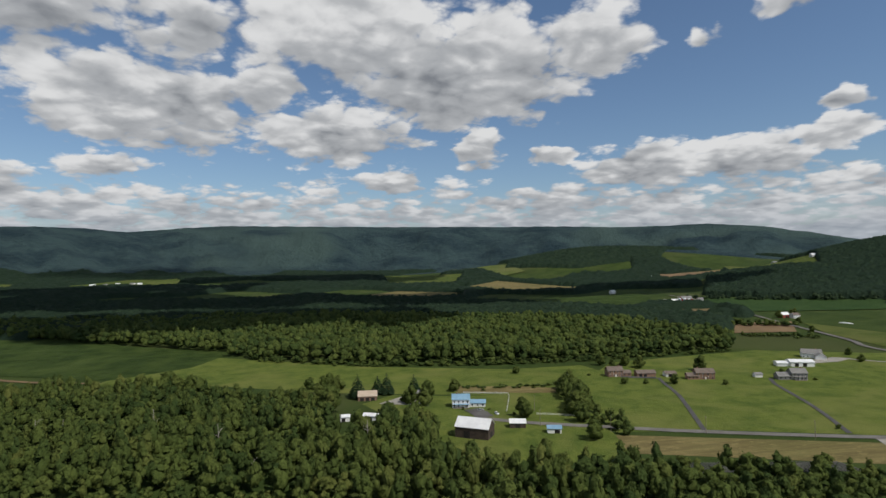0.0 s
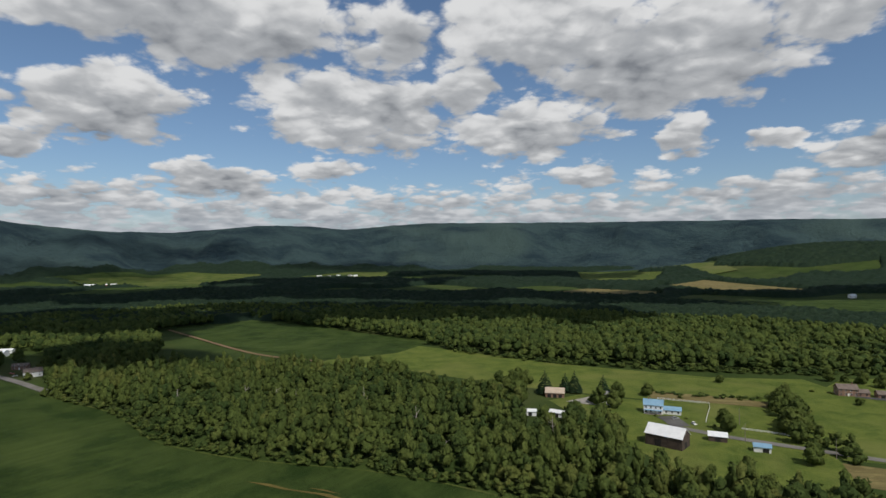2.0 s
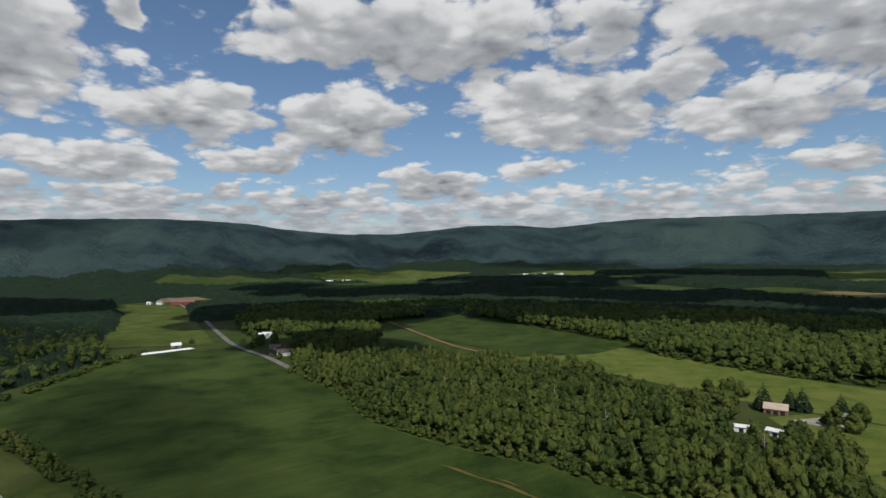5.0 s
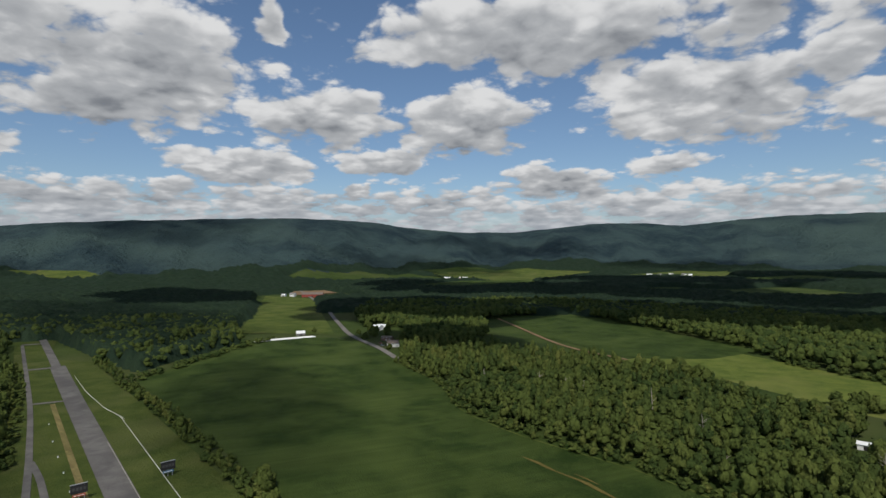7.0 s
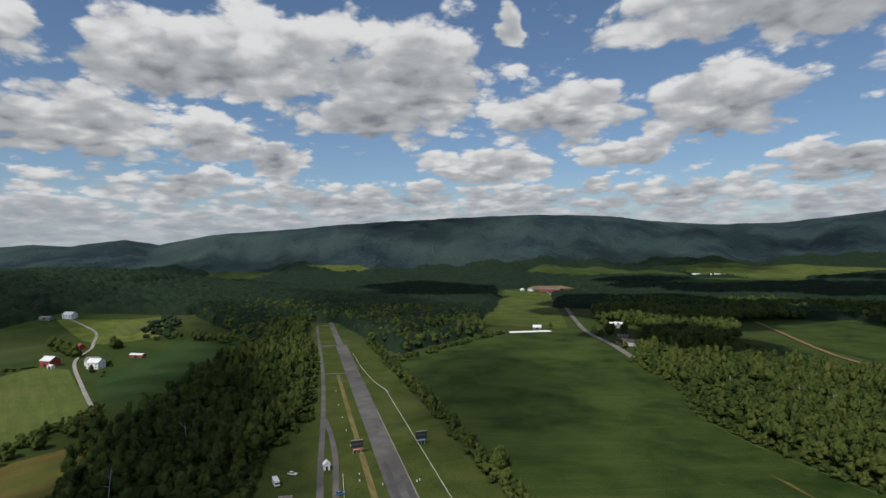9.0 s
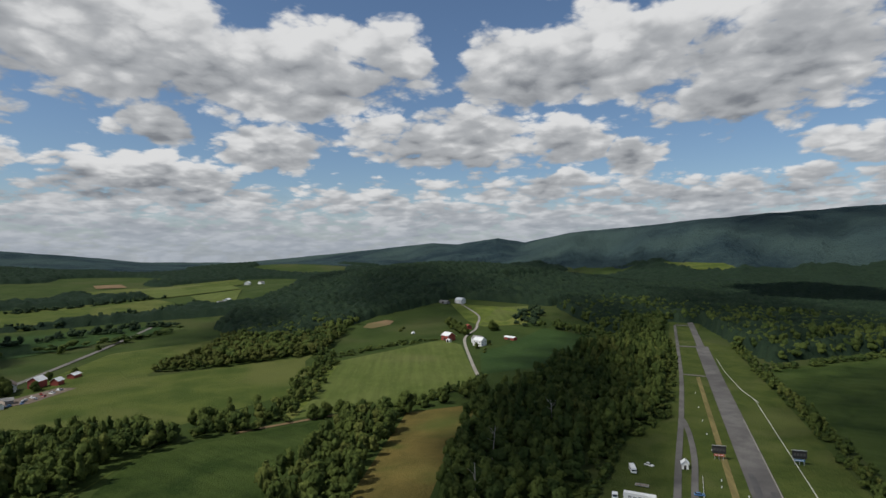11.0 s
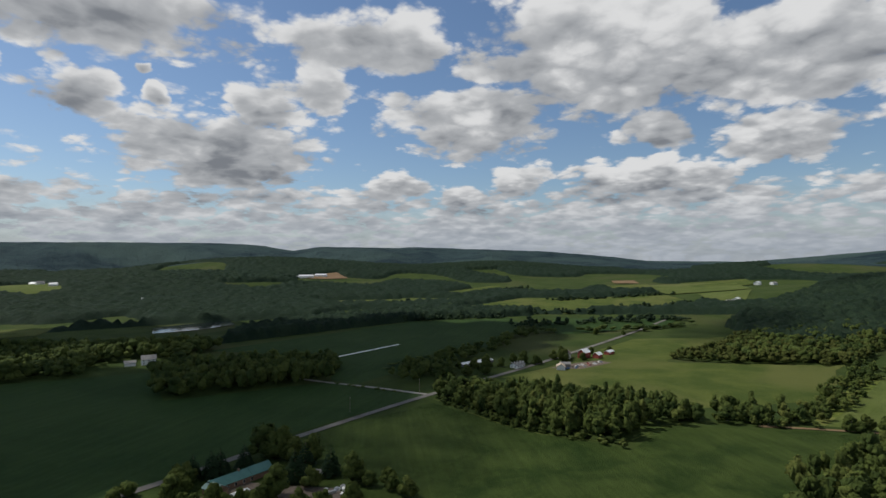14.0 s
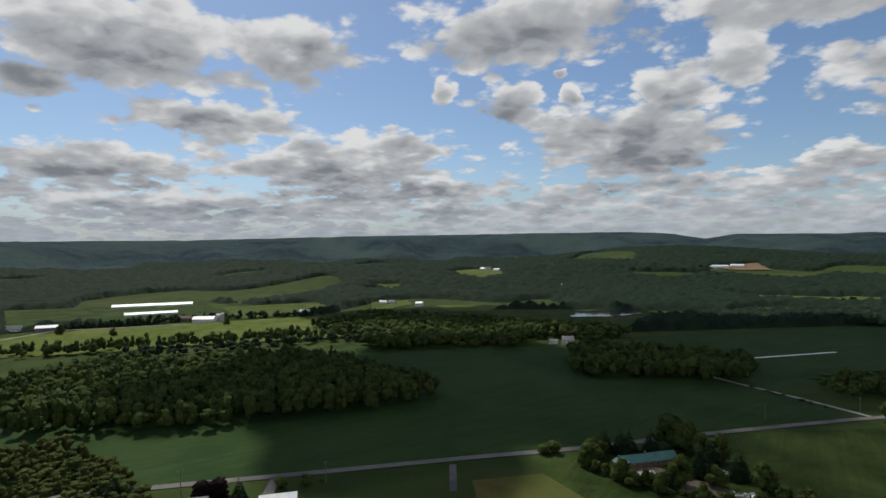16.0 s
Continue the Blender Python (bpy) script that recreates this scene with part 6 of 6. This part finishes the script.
def silage_bag(x1, y1, x2, y2, r, label):
    """A long white plastic tube of silage lying on the ground."""
    d = math.hypot(x2 - x1, y2 - y1)
    ob = root("silage_bag", x1, y1, math.degrees(math.atan2(y2 - y1, x2 - x1)), label, "silage bag")
    bm = bmesh.new()
    n, k = int(d / 2.5), 10
    rings = []
    for i in range(n + 1):
        s = min(1, 0.35 + min(i, n - i) * 0.35) * (1 + 0.03 * math.sin(i * 1.7))
        rings.append([bm.verts.new((d * i / n, r * 1.25 * s * math.cos(math.pi * j / k), r * 1.1 * s * math.sin(math.pi * j / k) - 0.02)) for j in range(k + 1)])
    for a, b in zip(rings, rings[1:]):
        for j in range(k):
            bm.faces.new((a[j], b[j], b[j + 1], a[j + 1]))
    bm.faces.new(rings[0]), bm.faces.new(rings[-1][::-1])
    part("tube", bm, "tarp", ob)
    for i in range(1, 5):
        t = bmesh.new()
        box(t, d * i / 5 - 0.15, d * i / 5 + 0.15, -0.5, 0.5, r * 1.1, r * 1.1 + 0.08)
        part("tyre_weight", t, "rubber", ob)


silage_bag(-658, 234, -650, 314, 1.7, "long white silage bag lying along the field edge")
silage_bag(12, -570, -80, -634, 0.95, "very long white silage bag in the crop field")
silage_bag(573, 815, 583, 800, 1.4, "short white silage bag in the grass")


def dome_tank(x, y):
    ob = root("dome_shelter", x, y, 20, "small white domed shelter in the weeds", "shelter")
    bm = bmesh.new()
    bmesh.ops.create_uvsphere(bm, u_segments=16, v_segments=10, radius=3.2, matrix=Matrix.Diagonal((1, 0.8, 0.85, 1)))
    part("shell", bm, "tarp", ob)
    d = bmesh.new()
    box(d, 2.6, 3.3, -0.7, 0.7, -0.2, 1.6, 0.05)
    part("doorway", d, "dark", ob)


dome_tank(-590, -306)
for x, y, a, paint in ((-199, -437, 10, "white_paint"), (-205, -434, 60, "grey_paint"), (-212, -436, 30, "red_paint"), (-220, -440, 80, "white_paint"), (-230, -444, 20, "grey_paint"), (-193, -430, 45, "blue_paint")):
    car(x, y, a, paint, "car parked in the cluttered farm yard", up=0.1)
patch("gravel_yard", [(-170, -440), (-195, -425), (-240, -440), (-235, -455), (-200, -450)], "dirt", "worn grey-brown farm yard", "yard", up=0.05)

# ---- house with the green roof ----
building("green_roofed_house", 103, -256, 21, 8, 3.0, 5.4, 34, "brick", "green_tin", "long low house with a green metal roof among trees", "house", 1, 5, ((1, 1.0, 2.1, 0),), -4, None, (9.5, 3, 9, 7, 2.9, 5.0, 90))
building("garage", 91, -264, 11, 8, 3.0, 5.6, 34, "brick", "green_tin", "garage with a green metal roof", "garage", 0, 0, ((0, 2.6, 2.3, 0),))
building("shed", 99, -240, 7, 4, 2.3, 3.0, 34, "white", "tin", "low white shed in the garden", "shed", doors=((0, 1.6, 1.9, 0),))
building("shed", 66, -252, 7, 5, 2.6, 4.0, -40, "white", "grey_shingle", "small pale shed between dark trees", "shed", doors=((0, 1.6, 1.9, 0),))
patch("dirt_yard", [(116, -246), (100, -240), (78, -226), (52, -222), (60, -236), (95, -256)], "dirt", "worn brown dirt yard with clutter", "yard", up=0.05)
patch("lawn", [(85, -220), (55, -228), (40, -205), (60, -170), (95, -185)], "lawn", "bright lawn behind the green-roofed house", "lawn", up=0.03)
rng = random.Random(5)
for i in range(9):
    bm = bmesh.new()
    a, b, c = rng.uniform(0.6, 1.8), rng.uniform(0.5, 1.2), rng.uniform(0.5, 1.3)
    ob = root("junk_crate", 60 + rng.uniform(-7, 7), -232 + rng.uniform(-5, 5), rng.uniform(0, 90), "pale crate lying in the cluttered yard", "crate", "clutter in the yard")
    box(bm, -a, a, -b, b, -0.05, c, 0.06)
    part("crate_body", bm, rng.choice(("white", "steel", "wood", "tarp")), ob)
    lid = bmesh.new()
    box(lid, -a - 0.05, a + 0.05, -b - 0.05, b + 0.05, c, c + 0.1)
    part("lid", lid, rng.choice(("white", "grey_paint")), ob)
car(84, -243, 30, "grey_paint", "old grey car in the gravel yard", up=0.1)
building("white_house", 246, -158, 15, 9, 3.4, 5.6, 35, "white", "tin", "low house with a white metal roof by the road", "house", 1, 4, ((0, 1.0, 2.1, 0),))
building("shed", 279, -146, 9, 6, 2.8, 4.2, 35, "white", "grey_shingle", "low shed with a grey roof under purple trees", "shed", doors=((0, 2.0, 2.1, 0),))


# ---- single trees ----
def tree_thing(name, shape, tall, wide, material, label, category="tree", trunk=0.28, group=""):
    """A tree with its trunk, limbs and crown, at the origin."""
    ob = new(name)
    tagged(ob, label, category, group)
    bm = bmesh.new()
    top = tall * (0.55 if name != "spruce" else 0.9)
    bmesh.ops.create_cone(bm, cap_ends=True, segments=8, radius1=trunk, radius2=trunk * 0.35, depth=top + 0.4, matrix=Matrix.Translation((0, 0, top / 2 - 0.2)))
    if name != "spruce":
        for i in range(5):
            a = i * 1.3
            s = Vector((0, 0, tall * (0.22 + 0.05 * i)))
            e = s + Vector((math.cos(a) * wide * 0.22, math.sin(a) * wide * 0.22, tall * 0.2))
            q = (e - s).to_track_quat("Z", "Y").to_matrix().to_4x4()
            bmesh.ops.create_cone(bm, cap_ends=True, segments=6, radius1=trunk * 0.45, radius2=trunk * 0.15, depth=(e - s).length, matrix=Matrix.Translation((s + e) / 2) @ q)
    part("trunk", bm, "bark", ob)
    v, o = shape
    v = v * np.array([wide, wide, tall])
    if name != "spruce":
        v[:, 2] = np.maximum((v[:, 2] - 0.2 * tall) / 0.8, 0.03 * tall)
    me = mesh_of("crown", v, np.arange(len(v)).reshape(-1, 3), [material], tint=np.full(len(v), 0.35 + random.Random(len(bpy.data.objects)).random() * 0.5), out=o)
    c = new("crown", me)
    c.parent = ob
    return ob


RNG2 = np.random.RandomState(23)


def crown(n=420, size=0.040):
    return tree_shape(RNG2, 13, n, size)


KINDS = {
    "round": [tree_thing("tree", crown(), 1.2 * h, 2.9 * h * w, "leaf", "leafy green deciduous tree with a rounded crown") for h, w in ((12, 0.55), (11, 0.6), (14, 0.5), (9, 0.62))],
    "spruce": [tree_thing("spruce", spruce_shape(RNG2, 11, 420, 0.06), h * 1.4, h * 1.55, "needle", "dark blue-green spruce with a pointed crown") for h in (13, 11)],
    "plum": [tree_thing("tree", crown(), 9.5, 15, "plum", "dark purple-leaved ornamental tree")],
    "small": [tree_thing("tree", crown(260, 0.05), 6.0, 10, "leaf", "small round garden tree", trunk=0.14), tree_thing("tree", crown(260, 0.05), 5.0, 8.5, "leaf", "small round garden tree", trunk=0.12)],
    "bush": [tree_thing("bush", tree_shape(RNG2, 8, 200, 0.06), 3.2, 8.0, "leaf", "low rounded green bush", "bush", 0.1)],
}
USED = {}


def plant(kind, x, y, scale=1.0, tag=""):
    """The first call of a template moves it; later ones copy it."""
    k = USED.get(kind, 0)
    USED[kind] = k + 1
    t = KINDS[kind][k % len(KINDS[kind])]
    turn = (x * 37 + y * 11) % 360
    m = pose(x, y, ground_z(x, y), 0, 0, turn) @ Matrix.Scale(scale, 4)
    if k < len(KINDS[kind]):
        t.matrix_basis = m
        ob = t
    else:
        ob = copy_thing(t, pose(x, y, ground_z(x, y), 0, 0, turn))
        ob.scale = (scale, scale, scale)
    return tagged(ob, tag)


for x, y, s in ((-66, 424, 1.05), (-52, 434, 1.0), (-45, 434, 0.95), (-24, 436, 1.0), (112, -270, 0.75), (120, -271, 0.8), (108, -275, 0.7), (97, -277, 0.85), (266, -157, 0.6), (319, -139, 0.8), (75, -250, 0.9), (69, -262, 1.0), (58, -252, 0.85)):
    plant("spruce", x, y, s)
for i in range(14):
    plant("spruce", 885 - 77 * i / 13, -520 - 86 * i / 13, 0.85)
for x, y, s in ((51, 364, 0.95), (87, 370, 1.2), (92, 380, 1.1), (95, 400, 1.0), (93, 425, 1.1), (97, 440, 1.2), (85, 352, 0.8), (88, 330, 0.75), (83, 318, 0.8), (8, 440, 0.75), (-13, 421, 0.8), (-109, 454, 0.95), (-94, 449, 1.0), (-86, 449, 0.9),
                (147, 533, 0.7), (158, 531, 0.6), (170, 529, 0.8), (180, 519, 0.9), (228, 501, 0.85), (184, 452, 0.8), (282, 470, 0.5), (391, 527, 0.6), (404, 562, 0.5), (520, 823, 0.9), (473, 722, 0.7), (-16, 400, 0.9), (-24, 404, 0.8),
                (86, -290, 1.7), (80, -284, 1.2), (74, -278, 0.95), (64, -272, 0.9), (122, -262, 0.8), (126, -256, 0.75), (68, -240, 0.75), (84, -236, 0.85), (90, -232, 0.8), (98, -230, 0.6), (104, -228, 0.6), (50, -240, 0.85), (44, -232, 0.7), (36, -224, 0.75), (30, -214, 0.7), (110, -232, 0.6),
                (-238, -205, 0.7), (-246, -194, 0.85), (-255, -186, 0.8), (-270, -160, 0.9), (-288, -155, 0.9), (-300, -146, 0.8), (-320, -136, 0.9), (-330, -128, 0.9), (-548, -190, 0.6), (-520, -196, 0.5), (-600, -240, 1.0), (-612, -250, 0.9), (-625, -258, 1.0), (-640, -268, 1.0), (-655, -282, 1.0), (-640, -215, 0.9), (-650, -212, 0.8),
                (-208, -472, 0.8), (-200, -466, 0.9), (-160, -470, 0.8), (-168, -462, 0.9), (-118, -466, 0.9), (-104, -462, 0.8), (-600, 372, 0.9), (-640, 400, 0.9), (-590, 352, 0.6), (-690, 330, 0.6), (-530, 372, 0.9), (545, 905, 0.9), (560, 900, 1.0), (530, 890, 0.9), (850, -490, 0.9), (940, -470, 0.9), (700, -640, 0.9), (766, -500, 0.8), (-270, -486, 0.5)):
    plant("round", x, y, s)
for x, y, s in ((282, -152, 1.0), (276, -156, 1.05)):
    plant("plum", x, y, s)
for x, y, s in ((257, -174, 1.0), (248, -181, 1.0), (146, -259, 1.2), (150, -256, 1.2), (145, 454, 1.0), (162, 454, 0.8), (64, 502, 1.2), (222, 446, 0.9), (230, 330, 0.5), (-30, 408, 1.1)):
    plant("small", x, y, s)
for x, y, s in ((-205, 88, 2.2), (-198, 91, 1.6), (125, 489, 0.7), (30, 440, 0.8), (45, 372, 0.6), (300, 456, 0.8), (-545, -188, 0.8), (-517, -185, 0.8), (-500, -180, 0.8), (-600, -330, 1.3), (-620, -335, 1.1), (12, 386, 0.5), (30, 384, 0.5), (243, -187, 0.5), (70, 445, 0.7), (96, 455, 0.7)):
    plant("bush", x, y, s)


# ---- plastic-covered vegetable rows by the road, worn spots in the crops ----
def mulch_rows():
    ob = root("mulch_beds", 150, 274, 0, "rows of grey plastic mulch over vegetable beds", "vegetable beds")
    bm = bmesh.new()
    profile_body(bm, ((-0.45, -0.1), (0.45, -0.1), (0.3, 0.25), (-0.3, 0.25)), 14.0)
    first = part("bed", bm, "asphalt", ob)
    first.matrix_basis = pose(-34, 0, 0, 0, 0, 20)
    for i in range(1, 46):
        share("bed", first.data, ob, pose(-34 + i * 1.75, -0.03 * i, 0, 0, 0, 20))


mulch_rows()
patch("worn_spot", [(-172, 213), (-160, 214.2), (-146, 212), (-128, 213), (-112, 209.5), (-104, 207.5), (-118, 208.6), (-132, 211), (-150, 210.8)], "wild", "thin dry spot in the soybeans", "field", up=0.05)
patch("worn_spot", [(-140, 216), (-132, 216.6), (-122, 214.6), (-130, 215)], "wild", "thin dry spot in the soybeans", "field", up=0.05)

# trees and clutter of the red-barn farm
for x, y, k in ((-222, -462, .8), (-204, -466, .7), (-199, -480, .75), (-216, -494, .65), (-160, -468, .65), (-133, -463, .7), (-172, -463, .55), (-104, -436, .8), (-92, -470, .7),
                (-252, -492, .55), (-88, -438, .75), (-152, -478, .6), (-371, -594, .7), (-343, -613, .7), (-245, -206, .75), (-236, -210, .6)):
    plant("round", x, y, k)
for x, y, a, paint, label in ((-196, -434, 20, "grey_paint", "grey car parked in the farm yard"), (-206, -440, 80, "white_paint", "white car parked in the farm yard"),
                              (-215, -444, 65, "red_paint", "red car parked in the farm yard"), (-222, -441, 100, "grey_paint", "grey car parked in the farm yard"),
                              (-230, -447, 40, "white_paint", "white car parked in the farm yard"), (-184, -430, 10, "blue_paint", "blue car parked in the farm yard"),
                              (-560, 384, 30, "white_paint", "white car parked beside the house"), (-533, 345, 60, "grey_paint", "grey car parked beside the house"),
                              (-548, 352, 10, "red_paint", "red car parked beside the house")):
    car(x, y, a, paint, label, up=0.1)
for x, y, k in ((-585, 385, .7), (-600, 360, .6), (-540, 372, .6), (-650, 395, .8), (-640, 372, .7), (-700, 418, .8), (-505, 338, .55), (-615, 402, .8)):
    plant("round", x, y, k)
# tall trees at the back of the wood by the cottage, and the big tree in the hedge of the strip
for x, y, k in ((-110, 398, 1.3), (-98, 388, 1.25), (-86, 392, 1.35), (-78, 382, 1.2), (-122, 405, 1.15), (-190, 428, 1.35), (-205, 434, 1.3), (-216, 440, 1.2), (-172, 424, 1.1), (-207, 91, .85), (-214, 93, .8), (-323, 82, .6)):
    plant("round", x, y, k)

# garden trees round the green-roofed house
garden = random.Random(3)
for i in range(17):
    u, w = garden.random(), garden.random()
    plant("round" if i % 3 else "small", 118 - 82 * u + 6 * w, -232 + 28 * u - 10 * w, 0.38 + 0.28 * garden.random())
for i in range(10):
    plant("round", 122 + 5 * garden.random(), -246 - 26 * i / 9, 0.5 + 0.25 * garden.random())

patch("pond", [(218, -862), (160, -880), (110, -930), (118, -985), (185, -965), (228, -925)], "water", "still pale river reach between woods", "water", up=0.3)


def snag(x, y, high, lean, label):
    """A dead tree: a pale bare trunk with a few broken limbs."""
    rng = random.Random(int(x * 7 + y))
    ob = root("dead_tree", x, y, rng.uniform(0, 360), label, "tree")
    bm = bmesh.new()
    tube(bm, 0, 0, 0, high, 0.32, 0.10, 7)
    bmesh.ops.rotate(bm, verts=bm.verts, cent=(0, 0, 0), matrix=Matrix.Rotation(radians(lean), 3, "Y"))
    part("trunk", bm, "dead_wood", ob)
    for i in range(5):
        bm = bmesh.new()
        h = high * rng.uniform(0.45, 0.92)
        tube(bm, 0, 0, 0, high * rng.uniform(0.15, 0.28), 0.11, 0.04, 5)
        limb = part("limb", bm, "dead_wood", ob)
        limb.matrix_basis = pose(math.sin(radians(lean)) * h, 0, math.cos(radians(lean)) * h, 0, rng.uniform(35, 65), rng.uniform(0, 360))


for x, y, h, a in ((-42, 306, 17, 2), (-156, 262, 12, 6), (-256, 318, 17, -4), (-228, 313, 18, 3), (-219, 320, 16, -7), (-120, 300, 18, 4), (-300, 300, 15, 5), (-170, 330, 19, -3),
                   (-90, 262, 13, 8), (-330, 330, 16, -5), (20, 250, 15, 3), (-150, -70, 20, 3), (-205, -80, 19, -5), (-260, -60, 20, 4)):
    snag(x, y, h, a, "pale dead tree with broken limbs in the wood")
